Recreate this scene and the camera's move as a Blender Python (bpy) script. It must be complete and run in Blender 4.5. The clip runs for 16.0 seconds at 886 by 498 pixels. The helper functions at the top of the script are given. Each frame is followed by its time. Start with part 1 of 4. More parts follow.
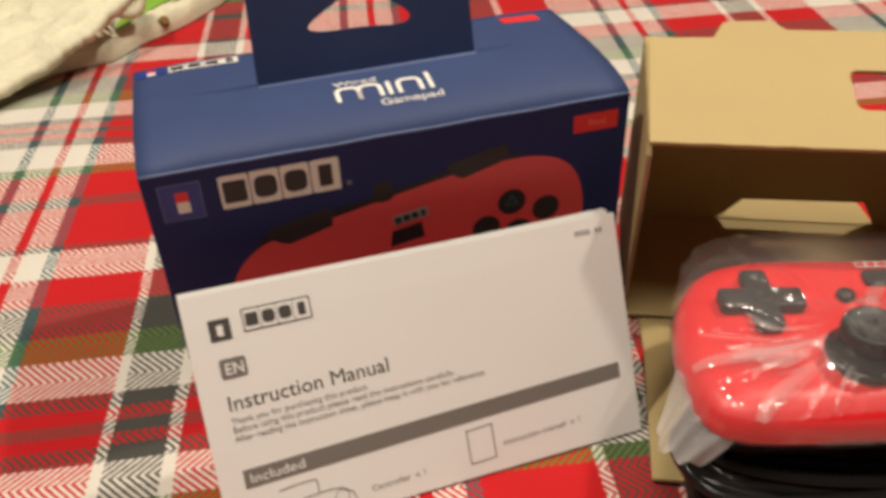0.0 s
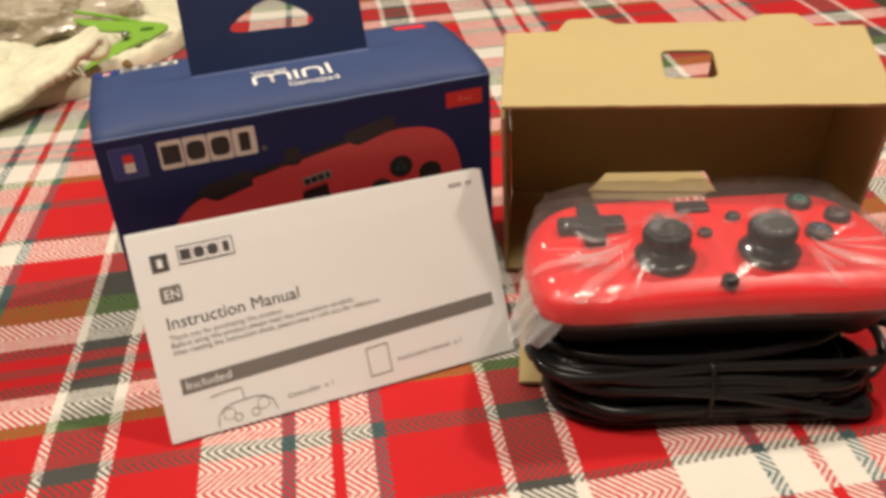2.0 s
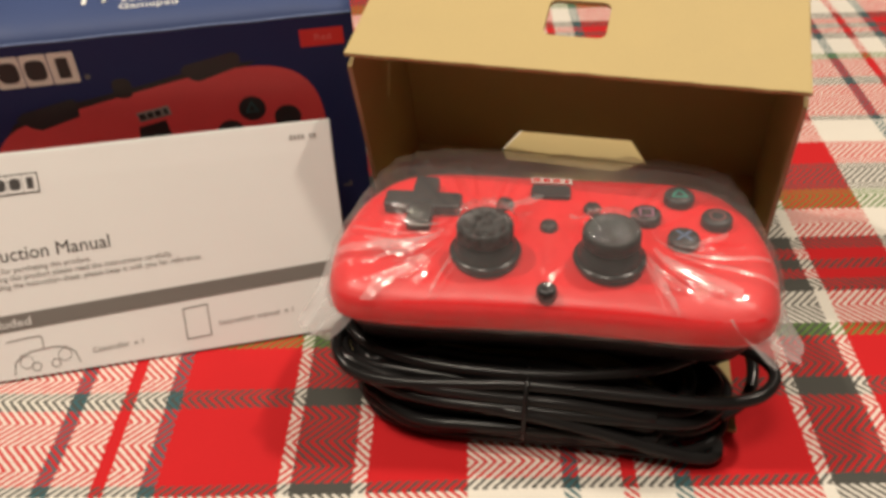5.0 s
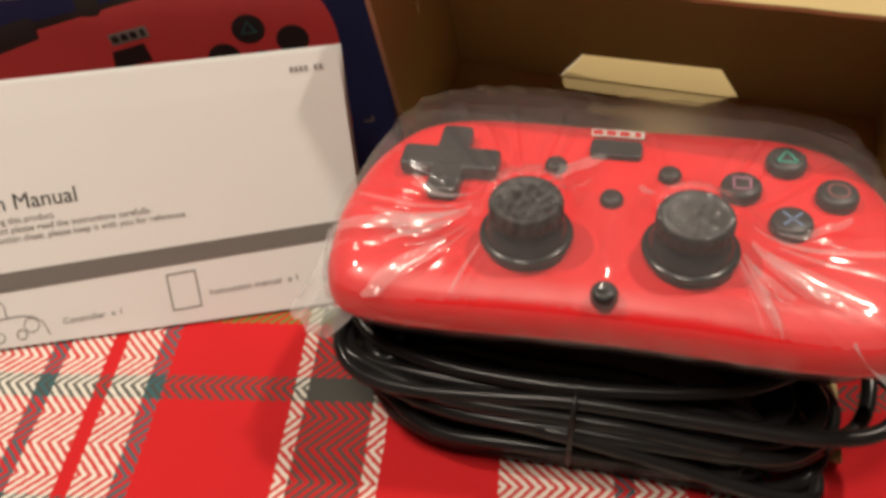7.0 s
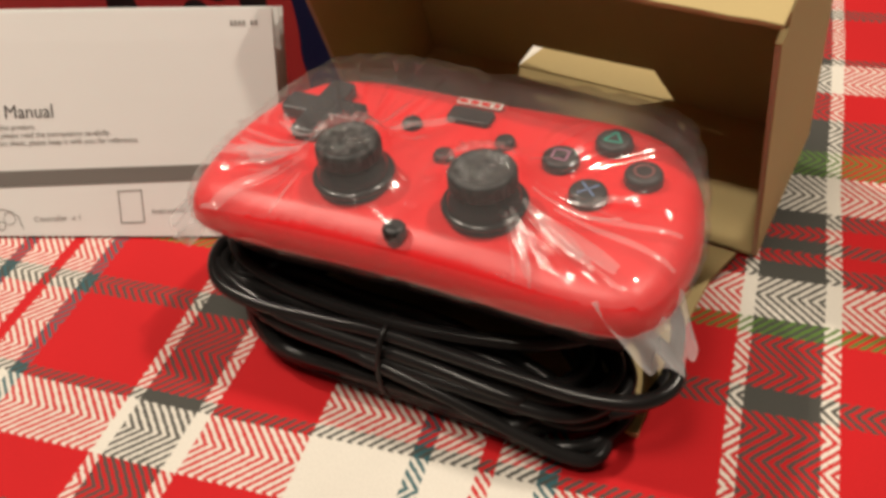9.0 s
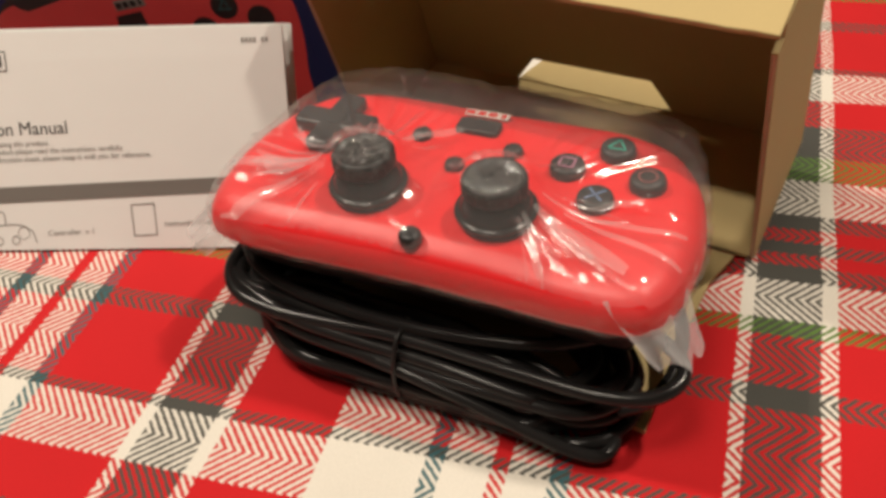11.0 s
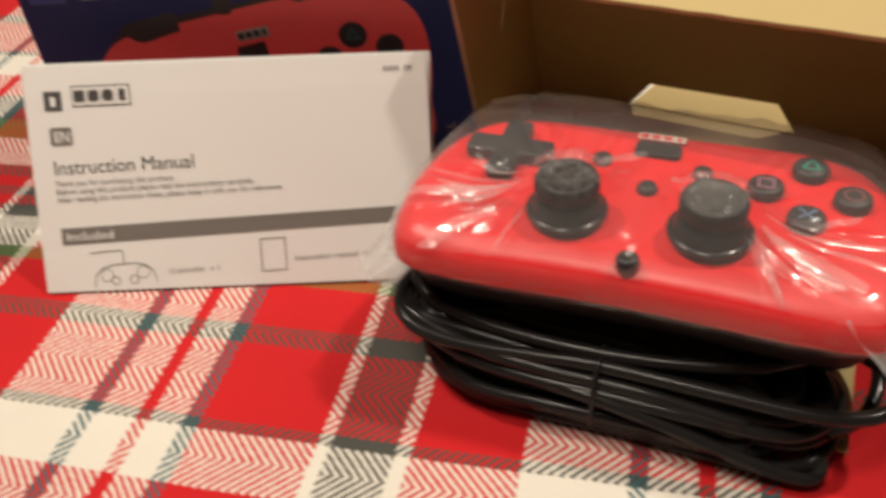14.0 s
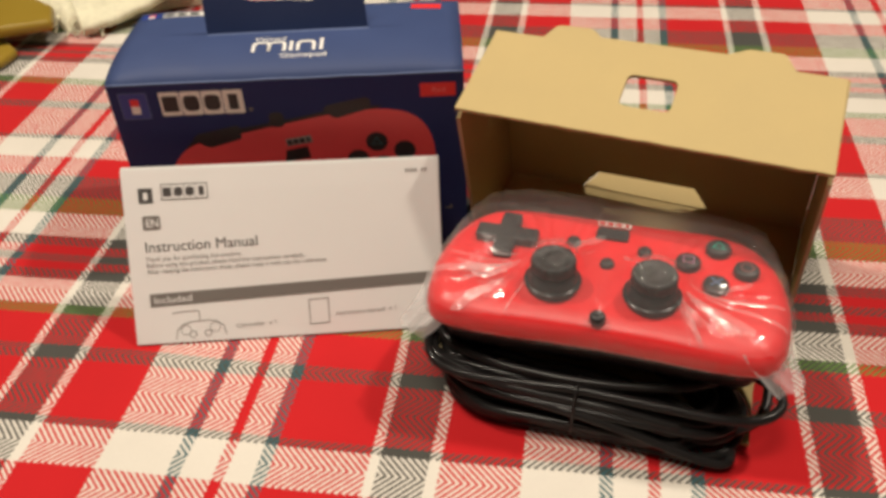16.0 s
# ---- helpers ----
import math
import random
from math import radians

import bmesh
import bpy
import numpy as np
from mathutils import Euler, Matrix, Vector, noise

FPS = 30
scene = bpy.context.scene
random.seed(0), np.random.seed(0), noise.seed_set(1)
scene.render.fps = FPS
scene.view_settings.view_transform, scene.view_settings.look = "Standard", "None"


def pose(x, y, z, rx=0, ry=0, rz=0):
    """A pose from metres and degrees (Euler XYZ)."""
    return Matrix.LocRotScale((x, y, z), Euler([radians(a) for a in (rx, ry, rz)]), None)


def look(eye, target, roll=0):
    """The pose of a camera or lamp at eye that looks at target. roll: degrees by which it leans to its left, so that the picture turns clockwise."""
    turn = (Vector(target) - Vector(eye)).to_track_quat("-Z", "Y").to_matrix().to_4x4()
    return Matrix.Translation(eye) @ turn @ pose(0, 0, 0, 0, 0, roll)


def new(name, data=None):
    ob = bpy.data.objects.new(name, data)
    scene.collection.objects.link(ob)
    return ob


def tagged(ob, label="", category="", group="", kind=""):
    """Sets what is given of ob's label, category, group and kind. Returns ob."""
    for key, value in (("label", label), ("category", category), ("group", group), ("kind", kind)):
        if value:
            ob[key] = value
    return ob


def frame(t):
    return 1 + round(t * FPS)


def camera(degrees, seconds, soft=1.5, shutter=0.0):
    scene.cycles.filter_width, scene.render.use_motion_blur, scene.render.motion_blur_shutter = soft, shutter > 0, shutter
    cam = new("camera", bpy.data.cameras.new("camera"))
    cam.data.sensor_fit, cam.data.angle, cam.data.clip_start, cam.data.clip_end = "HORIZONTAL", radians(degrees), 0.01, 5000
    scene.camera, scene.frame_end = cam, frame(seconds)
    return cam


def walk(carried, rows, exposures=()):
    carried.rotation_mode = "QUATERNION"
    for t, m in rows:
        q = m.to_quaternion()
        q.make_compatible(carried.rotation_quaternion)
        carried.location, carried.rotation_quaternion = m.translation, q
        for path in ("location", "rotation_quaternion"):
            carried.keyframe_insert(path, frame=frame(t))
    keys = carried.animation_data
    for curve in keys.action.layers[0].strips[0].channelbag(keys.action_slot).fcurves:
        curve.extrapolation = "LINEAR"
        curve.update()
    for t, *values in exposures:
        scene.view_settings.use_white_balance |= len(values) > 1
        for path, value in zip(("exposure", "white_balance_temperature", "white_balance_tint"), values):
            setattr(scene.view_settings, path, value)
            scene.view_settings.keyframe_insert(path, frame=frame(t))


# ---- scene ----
from mathutils.kdtree import KDTree

cam = camera(53.2, 16.0, soft=3.6, shutter=0.65)
PATH = [
    (0, (-0.1599, -0.1776, 0.2457), (-0.1468, -0.0204, 0.1227), -2.38),
    (0.5, (-0.1578, -0.1890, 0.2432), (-0.1373, -0.0315, 0.1216), -1.65),
    (1, (-0.1606, -0.2071, 0.2458), (-0.1347, -0.0444, 0.1325), -1.71),
    (1.5, (-0.1486, -0.2383, 0.2462), (-0.1193, -0.0747, 0.1351), -1.80),
    (2, (-0.1367, -0.2666, 0.2451), (-0.1177, -0.1001, 0.1359), -3.34),
    (2.5, (-0.1009, -0.2799, 0.2412), (-0.0836, -0.1119, 0.1339), -3.04),
    (3, (-0.0661, -0.2832, 0.2433), (-0.0555, -0.1156, 0.1346), -3.61),
    (5.5, (-0.0250, -0.2000, 0.2303), (-0.0339, -0.0513, 0.0969), -3.10),
    (6, (-0.0204, -0.1786, 0.2182), (-0.0317, -0.0368, 0.0776), -4.59),
    (6.5, (-0.0204, -0.1659, 0.2116), (-0.0390, -0.0268, 0.0691), -5.73),
    (7, (-0.0225, -0.1598, 0.2130), (-0.0442, -0.0222, 0.0694), -5.81),
    (7.5, (-0.0125, -0.1472, 0.2034), (-0.0345, -0.0097, 0.0599), -5.92),
    (8, (0.0182, -0.1609, 0.2036), (-0.0205, -0.0264, 0.0607), -5.79),
    (8.5, (0.0445, -0.1720, 0.2093), (-0.0073, -0.0381, 0.0701), -6.95),
    (9, (0.0681, -0.1751, 0.2081), (0.0107, -0.0413, 0.0710), -7.66),
    (11.5, (0.0640, -0.1879, 0.2154), (0.0096, -0.0498, 0.0814), -7.25),
    (12, (0.0636, -0.1902, 0.2172), (0.0101, -0.0507, 0.0842), -6.67),
    (12.5, (0.0603, -0.1901, 0.2156), (0.0069, -0.0505, 0.0827), -6.23),
    (13, (0.0504, -0.1902, 0.2137), (0.0003, -0.0499, 0.0802), -5.78),
    (13.5, (0.0308, -0.1913, 0.2124), (-0.0137, -0.0494, 0.0787), -5.24),
    (14, (-0.0036, -0.2002, 0.2146), (-0.0481, -0.0554, 0.0841), -5.89),
    (14.5, (-0.0200, -0.2209, 0.2484), (-0.0559, -0.0713, 0.1206), -4.88),
    (15, (-0.0214, -0.2483, 0.2682), (-0.0554, -0.0978, 0.1409), -4.89),
    (15.5, (-0.0203, -0.2631, 0.2813), (-0.0523, -0.1111, 0.1553), -3.52),
    (16, (-0.0194, -0.2705, 0.2929), (-0.0480, -0.1189, 0.1656), -2.84),
]
walk(cam, [(t, look(eye, target, roll)) for t, eye, target, roll in PATH],
     exposures=[(0, -0.05), (1, 0.10), (3, 0.08), (5.5, 0.0), (16, 0.0)])

# ---- world and light ----
world = bpy.data.worlds.new("world")
scene.world = world
world.use_nodes = True
world.node_tree.nodes["Background"].inputs[0].default_value = (1.0, 0.86, 0.7, 1)
world.node_tree.nodes["Background"].inputs[1].default_value = 0.05


def lamp(name, eye, target, watts, size, colour):
    data = bpy.data.lights.new(name, "AREA")
    data.shape, data.size, data.energy, data.color = "DISK", size, watts, colour
    ob = new(name, data)
    ob.matrix_world = look(eye, target)
    return ob


WARM = (1.0, 0.88, 0.73)
lamp("ceiling_lamp_left", (-0.80, 0.14, 1.40), (0, 0.03, 0), 14.0, 0.06, WARM)
lamp("ceiling_lamp_right", (0.60, 0.34, 1.40), (0, 0.03, 0), 14.0, 0.06, WARM)
# added soft fill without a known source, brightens the faces turned to the camera
lamp("front_fill_light", (-0.20, -0.36, 1.55), (-0.06, 0, 0), 12.0, 0.40, WARM)


# ---- materials ----
def material(name):
    m = bpy.data.materials.new(name)
    m.use_nodes = True
    t = m.node_tree
    return m, t, t.nodes["Principled BSDF"]


def node(t, kind, *links, **values):
    n = t.nodes.new(kind)
    for k, v in values.items():
        if k.startswith("i_"):
            n.inputs[int(k[2:])].default_value = v
        else:
            setattr(n, k, v)
    for i, s in links:
        t.links.new(s, n.inputs[i])
    return n


def math_node(t, op, a, b=None):
    n = t.nodes.new("ShaderNodeMath")
    n.operation = op
    for i, v in ((0, a), (1, b)):
        if v is None:
            continue
        if isinstance(v, (int, float)):
            n.inputs[i].default_value = v
        else:
            t.links.new(v, n.inputs[i])
    return n.outputs[0]


def mix(t, fac, a, b, blend="MIX"):
    n = t.nodes.new("ShaderNodeMix")
    n.data_type, n.blend_type = "RGBA", blend
    for i, v in ((0, fac), (6, a), (7, b)):
        if isinstance(v, (int, float)):
            n.inputs[i].default_value = v
        elif isinstance(v, tuple):
            n.inputs[i].default_value = (*v[:3], 1)
        else:
            t.links.new(v, n.inputs[i])
    return n.outputs[2]


def surface(name, colour, rough=0.5, vary=0.12, grain=900.0, blotch=40.0, bump=0.15, depth=0.0002, metal=0.0, coat=0.0, spec=0.5):
    """A plain surface with blotches and grain at two scales, in metres."""
    m, t, b = material(name)
    co = node(t, "ShaderNodeTexCoord").outputs["Object"]
    big = node(t, "ShaderNodeTexNoise", (0, co), i_2=blotch, i_3=4.0).outputs[0]
    fine = node(t, "ShaderNodeTexNoise", (0, co), i_2=grain, i_3=3.0).outputs[0]
    k = math_node(t, "ADD", math_node(t, "MULTIPLY", big, 0.6), math_node(t, "MULTIPLY", fine, 0.4))
    dark = tuple(c * (1 - vary) for c in colour)
    light = tuple(min(1, c * (1 + vary)) for c in colour)
    t.links.new(mix(t, k, dark, light), b.inputs["Base Color"])
    t.links.new(math_node(t, "ADD", math_node(t, "MULTIPLY", big, 0.2), rough - 0.1), b.inputs["Roughness"])
    b.inputs["Metallic"].default_value, b.inputs["Coat Weight"].default_value = metal, coat
    b.inputs["Specular IOR Level"].default_value = spec
    if bump:
        n = node(t, "ShaderNodeBump", (2, fine), i_0=bump, i_1=depth)
        t.links.new(n.outputs[0], b.inputs["Normal"])
    return m


RED, WHITE, CHAR, TEAL, LIME = (0.49, 0.008, 0.011), (0.66, 0.62, 0.55), (0.060, 0.059, 0.052), (0.03, 0.10, 0.115), (0.085, 0.165, 0.03)
WARP = [(30.4, WHITE), (5.0, TEAL), (14.0, WHITE), (4.7, RED), (11.4, WHITE), (5.1, TEAL), (40.4, RED), (4.2, WHITE), (20.2, CHAR), (4.6, WHITE), (33.5, RED)]
WEFT = [(20, WHITE), (4.5, CHAR), (32, RED), (9, CHAR), (20.5, RED), (6, LIME), (18.5, WHITE), (7.5, CHAR), (5.5, RED), (6, CHAR), (7, RED), (7.5, CHAR), (20, WHITE), (14.5, LIME), (20, CHAR), (19.5, RED)]


def ramp(t, value, bands):
    n = t.nodes.new("ShaderNodeValToRGB")
    e = n.color_ramp
    e.interpolation = "CONSTANT"
    total, at = sum(w for w, _ in bands), 0.0
    for i, (w, c) in enumerate(bands):
        s = e.elements[i] if i < 2 else e.elements.new(at / total)
        s.position, s.color = at / total, (*c, 1)
        at += w
    t.links.new(value, n.inputs[0])
    return n.outputs[0]


def plaid():
    """Woven tartan: warp and weft colours crossed by a herringbone twill."""
    m, t, b = material("plaid_cotton")
    uv = node(t, "ShaderNodeUVMap").outputs[0]
    wob = node(t, "ShaderNodeTexNoise", (0, uv), i_2=9.0, i_3=2.0).outputs[1]
    off = node(t, "ShaderNodeVectorMath", (0, wob), operation="SUBTRACT")
    off.inputs[1].default_value = (0.5, 0.5, 0.5)
    off = node(t, "ShaderNodeVectorMath", (0, off.outputs[0]), operation="SCALE")
    off.inputs[3].default_value = 0.004
    tw = node(t, "ShaderNodeTexNoise", (0, uv), i_2=700.0, i_3=2.0).outputs[1]
    of2 = node(t, "ShaderNodeVectorMath", (0, tw), operation="SUBTRACT")
    of2.inputs[1].default_value = (0.5, 0.5, 0.5)
    of2 = node(t, "ShaderNodeVectorMath", (0, of2.outputs[0]), operation="SCALE")
    of2.inputs[3].default_value = 0.0009
    p = node(t, "ShaderNodeVectorMath", (0, uv), (1, off.outputs[0]), operation="ADD")
    p = node(t, "ShaderNodeVectorMath", (0, p.outputs[0]), (1, of2.outputs[0]), operation="ADD")
    xyz = node(t, "ShaderNodeSeparateXYZ", (0, p.outputs[0]))
    x, y = xyz.outputs[0], xyz.outputs[1]
    px = math_node(t, "FRACT", math_node(t, "DIVIDE", math_node(t, "ADD", x, 0.0322 + 1.735), 0.1735))
    py = math_node(t, "FRACT", math_node(t, "DIVIDE", math_node(t, "ADD", y, 0.074 + 2.18), 0.218))
    a, c = ramp(t, px, WARP), ramp(t, py, WEFT)
    zig = math_node(t, "PINGPONG", math_node(t, "ADD", y, 5.0), 0.0102)
    tri = math_node(t, "PINGPONG", math_node(t, "DIVIDE", math_node(t, "ADD", math_node(t, "ADD", x, 5.0), zig), 0.00155), 1.0)
    edge = node(t, "ShaderNodeMapRange", (0, tri), i_1=0.24, i_2=0.76)
    colour = mix(t, edge.outputs[0], a, c)
    fuzz = node(t, "ShaderNodeTexNoise", (0, uv), i_2=1800.0, i_3=3.0).outputs[0]
    wear = node(t, "ShaderNodeTexNoise", (0, uv), i_2=14.0, i_3=5.0).outputs[0]
    k = math_node(t, "ADD", math_node(t, "MULTIPLY", fuzz, 0.35), math_node(t, "MULTIPLY", wear, 0.3))
    k = math_node(t, "ADD", k, 0.625)
    grey = node(t, "ShaderNodeCombineXYZ", (0, k), (1, k), (2, k)).outputs[0]
    t.links.new(mix(t, 1.0, colour, grey, "MULTIPLY"), b.inputs["Base Color"])
    b.inputs["Roughness"].default_value = 0.85
    b.inputs["Specular IOR Level"].default_value = 0.25
    b.inputs["Sheen Weight"].default_value = 0.05
    h = math_node(t, "ADD", math_node(t, "MULTIPLY", math_node(t, "PINGPONG", tri, 0.5), 1.0), math_node(t, "MULTIPLY", fuzz, 0.7))
    bp = node(t, "ShaderNodeBump", (2, h), i_0=0.35, i_1=0.0004)
    t.links.new(bp.outputs[0], b.inputs["Normal"])
    return m


PLAID = plaid()
WALLPAINT = surface("wall_paint", (0.24, 0.22, 0.19), 0.8, 0.05, 300, 3)
CEILINGPAINT = surface("ceiling_paint", (0.42, 0.41, 0.38), 0.85, 0.04, 300, 3)
FLOORTAN = surface("floor_vinyl", (0.58, 0.50, 0.34), 0.5, 0.15, 200, 6)
TABLEWOOD = surface("table_wood", (0.20, 0.11, 0.05), 0.5, 0.25, 200, 12)
DARKFAR = surface("dark_far_shape", (0.03, 0.028, 0.022), 0.9, 0.3, 600, 30)
BLUEEDGE = surface("worn_blue_edge", (0.10, 0.14, 0.27), 0.6, 0.3, 2500, 200, 0.05)
BLUE = surface("blue_card", (0.036, 0.058, 0.150), 0.62, 0.10, 1500, 60, 0.05, spec=0.3)
NAVY = surface("navy_print", (0.013, 0.023, 0.105), 0.58, 0.10, 1500, 60, 0.05, spec=0.3)
BLUESQ = surface("bright_blue_print", (0.022, 0.045, 0.24), 0.4, 0.06, 1500, 60, 0)
PRINTRED = surface("red_print", (0.72, 0.072, 0.078), 0.4, 0.15, 1200, 50, 0)
TAGRED = surface("tag_red_print", (0.72, 0.03, 0.03), 0.4, 0.06, 1200, 50, 0)
PALERED = surface("pale_red_print", (0.8, 0.2, 0.18), 0.4, 0.06, 1200, 50, 0)
PRINTBLACK = surface("black_print", (0.014, 0.014, 0.015), 0.4, 0.15, 1200, 50, 0)
PRINTGREY = surface("dark_grey_print", (0.02, 0.022, 0.024), 0.4, 0.15, 1200, 50, 0)
PRINTWHITE = surface("white_print", (0.78, 0.76, 0.70), 0.45, 0.04, 1200, 50, 0)
PRINTTEAL = surface("teal_print", (0.03, 0.17, 0.17), 0.4, 0.06, 1200, 50, 0)
PAPER = surface("white_paper", (0.765, 0.755, 0.735), 0.75, 0.025, 1600, 30, 0.06)
INKGREY = surface("grey_ink", (0.17, 0.155, 0.14), 0.7, 0.06, 1600, 50, 0)
INKTEXT = surface("pale_grey_ink", (0.27, 0.255, 0.24), 0.7, 0.06, 1600, 50, 0)
INKDARK = surface("dark_ink", (0.06, 0.056, 0.053), 0.7, 0.1, 1600, 50, 0)
CARDBOARD = surface("kraft_card", (0.455, 0.348, 0.158), 0.82, 0.10, 1400, 35, 0.2)
CARDEDGE = surface("kraft_edge", (0.48, 0.34, 0.22), 0.9, 0.2, 2500, 120, 0.3)
SHELLRED = surface("red_plastic", (0.74, 0.014, 0.018), 0.38, 0.03, 3000, 30, 0.08, 0.0001)
BLACKPLASTIC = surface("black_plastic", (0.022, 0.021, 0.022), 0.40, 0.15, 2500, 60, 0.1, 0.0001, spec=0.4)
RUBBER = surface("stick_rubber", (0.010, 0.011, 0.011), 0.50, 0.2, 1500, 120, 0.3, spec=0.4)
GLOSSBLACK = surface("gloss_black_plastic", (0.011, 0.011, 0.012), 0.22, 0.15, 2500, 60, 0.05, 0.0001)
CABLEBLACK = surface("black_cable", (0.017, 0.016, 0.016), 0.20, 0.2, 1500, 60, 0.03, spec=0.2)
SYMGREEN = surface("green_symbol", (0.02, 0.30, 0.22), 0.5, 0.05, 1200, 50, 0)
SYMPINK = surface("pink_symbol", (0.36, 0.16, 0.24), 0.5, 0.05, 1200, 50, 0)
SYMRED = surface("rose_symbol", (0.36, 0.12, 0.11), 0.5, 0.05, 1200, 50, 0)
SYMBLUE = surface("blue_symbol", (0.13, 0.20, 0.34), 0.5, 0.05, 1200, 50, 0)
TOWEL = surface("cream_towel", (0.68, 0.65, 0.48), 0.95, 0.34, 260, 45, 1.0, 0.006)
GREEN = surface("green_plastic", (0.22, 0.43, 0.05), 0.4, 0.10, 800, 40, 0.05)
YELLOW = surface("yellow_plastic", (0.27, 0.18, 0.02), 0.4, 0.12, 800, 40, 0.05)
WRAPPER = surface("shiny_brown_plastic", (0.40, 0.34, 0.26), 0.20, 0.8, 160, 28, 0.5, 0.004, coat=0.6)
STEEL = surface("dull_steel", (0.35, 0.35, 0.34), 0.35, 0.1, 900, 60, 0.05, metal=1.0)
# darker green that paints the shade inside the utensil's hole
HOLESHADE = surface("painted_hole_shade", (0.05, 0.13, 0.02), 0.5, 0.10, 800, 40, 0.05)
CRUMB = surface("brown_crumb", (0.20, 0.11, 0.025), 0.8, 0.3, 900, 200, 0.5)


def film(name, haze, rough):
    """Thin clear wrapping film: see-through, faintly hazy, with a sheen broken by fine crinkles."""
    m, t, b = material(name)
    t.nodes.remove(b)
    out = t.nodes["Material Output"]
    co = node(t, "ShaderNodeTexCoord").outputs["Object"]
    n1 = node(t, "ShaderNodeTexNoise", (0, co), i_2=30.0, i_3=2.0).outputs[0]
    n2 = node(t, "ShaderNodeTexNoise", (0, co), i_2=260.0, i_3=2.0, i_8=0.6).outputs[0]
    cell = node(t, "ShaderNodeTexVoronoi", (0, co))
    cell.inputs["Scale"].default_value = 130.0
    h = math_node(t, "ADD", math_node(t, "ADD", n1, math_node(t, "MULTIPLY", n2, 0.10)), math_node(t, "MULTIPLY", cell.outputs[0], 0.16))
    bp = node(t, "ShaderNodeBump", (2, h), i_0=0.5, i_1=0.004).outputs[0]
    clear = node(t, "ShaderNodeBsdfTransparent")
    clear.inputs[0].default_value = (0.985, 0.98, 0.98, 1)
    milky = node(t, "ShaderNodeBsdfDiffuse")
    milky.inputs[0].default_value = (0.80, 0.76, 0.76, 1)
    gloss = node(t, "ShaderNodeBsdfGlossy", ("Normal", bp))
    gloss.inputs["Roughness"].default_value = rough
    fr = node(t, "ShaderNodeFresnel", ("Normal", bp), i_0=1.4).outputs[0]
    fr = math_node(t, "MINIMUM", math_node(t, "ADD", fr, 0.015), 0.18)
    white = math_node(t, "MULTIPLY", math_node(t, "ADD", 0.4, math_node(t, "MULTIPLY", n1, 1.2)), haze)
    base = node(t, "ShaderNodeMixShader", (0, white), (1, clear.outputs[0]), (2, milky.outputs[0]))
    both = node(t, "ShaderNodeMixShader", (0, fr), (1, base.outputs[0]), (2, gloss.outputs[0]))
    t.links.new(both.outputs[0], out.inputs[0])
    return m


FILM = film("clear_film", 0.062, 0.10)
FILMSIDE = film("hanging_clear_film", 0.045, 0.12)
FILMFOLD = film("folded_clear_film", 0.32, 0.18)
FILMPLEAT = film("pleated_clear_film", 0.15, 0.15)


# ---- builders (millimetres inside a thing) ----
def thing(name, m, label, category, group="", kind=""):
    ob = new(name)
    ob.matrix_world = m
    return tagged(ob, label, category, group, kind)


def part(name, bm, mat, parent, label="", smooth=False, m=None):
    """One mesh under a thing or a part; the bmesh is in millimetres."""
    if m is not None:
        bm.transform(m)
    bm.transform(Matrix.Scale(0.001, 4))
    bmesh.ops.recalc_face_normals(bm, faces=bm.faces)
    me = bpy.data.meshes.new(name)
    for f in bm.faces:
        f.smooth = smooth
    bm.to_mesh(me)
    bm.free()
    me.materials.append(mat)
    ob = new(name, me)
    ob.parent = parent
    return tagged(ob, label) if label else ob


def slab(outline, z0, z1, bevel=0.0, holes=()):
    """A flat piece from an outline in x, y with thickness, and holes cut through it."""
    bm = bmesh.new()
    loops = []
    for pts in (outline, *holes):
        vs = [bm.verts.new((x, y, z0)) for x, y in pts]
        loops.append([bm.edges.new((vs[i], vs[(i + 1) % len(vs)])) for i in range(len(vs))])
    if holes:
        bmesh.ops.triangle_fill(bm, edges=[e for l in loops for e in l], use_beauty=True)
    else:
        bm.faces.new(list(bm.verts))
    geo = bmesh.ops.extrude_face_region(bm, geom=bm.faces[:])
    bmesh.ops.translate(bm, vec=(0, 0, z1 - z0), verts=[v for v in geo["geom"] if isinstance(v, bmesh.types.BMVert)])
    bmesh.ops.recalc_face_normals(bm, faces=bm.faces)
    if bevel:
        sharp = [e for e in bm.edges if len(e.link_faces) == 2 and e.calc_face_angle(0) > 0.6]
        bmesh.ops.bevel(bm, geom=sharp, offset=bevel, segments=2, affect="EDGES", profile=0.5)
    return bm


def rounded(w, h, r, cx=0.0, cy=0.0, n=5):
    pts = []
    for sx, sy, a in ((1, 1, 0), (-1, 1, 90), (-1, -1, 180), (1, -1, 270)):
        for i in range(n + 1):
            b = radians(a + 90 * i / n)
            pts.append((cx + sx * (w / 2 - r) + r * math.cos(b), cy + sy * (h / 2 - r) + r * math.sin(b)))
    return pts


def disc(r, cx=0.0, cy=0.0, n=28):
    return [(cx + r * math.cos(2 * math.pi * i / n), cy + r * math.sin(2 * math.pi * i / n)) for i in range(n)]


def box(x0, x1, y0, y1, z0, z1, bevel=0.0):
    return slab([(x0, y0), (x1, y0), (x1, y1), (x0, y1)], z0, z1, bevel)


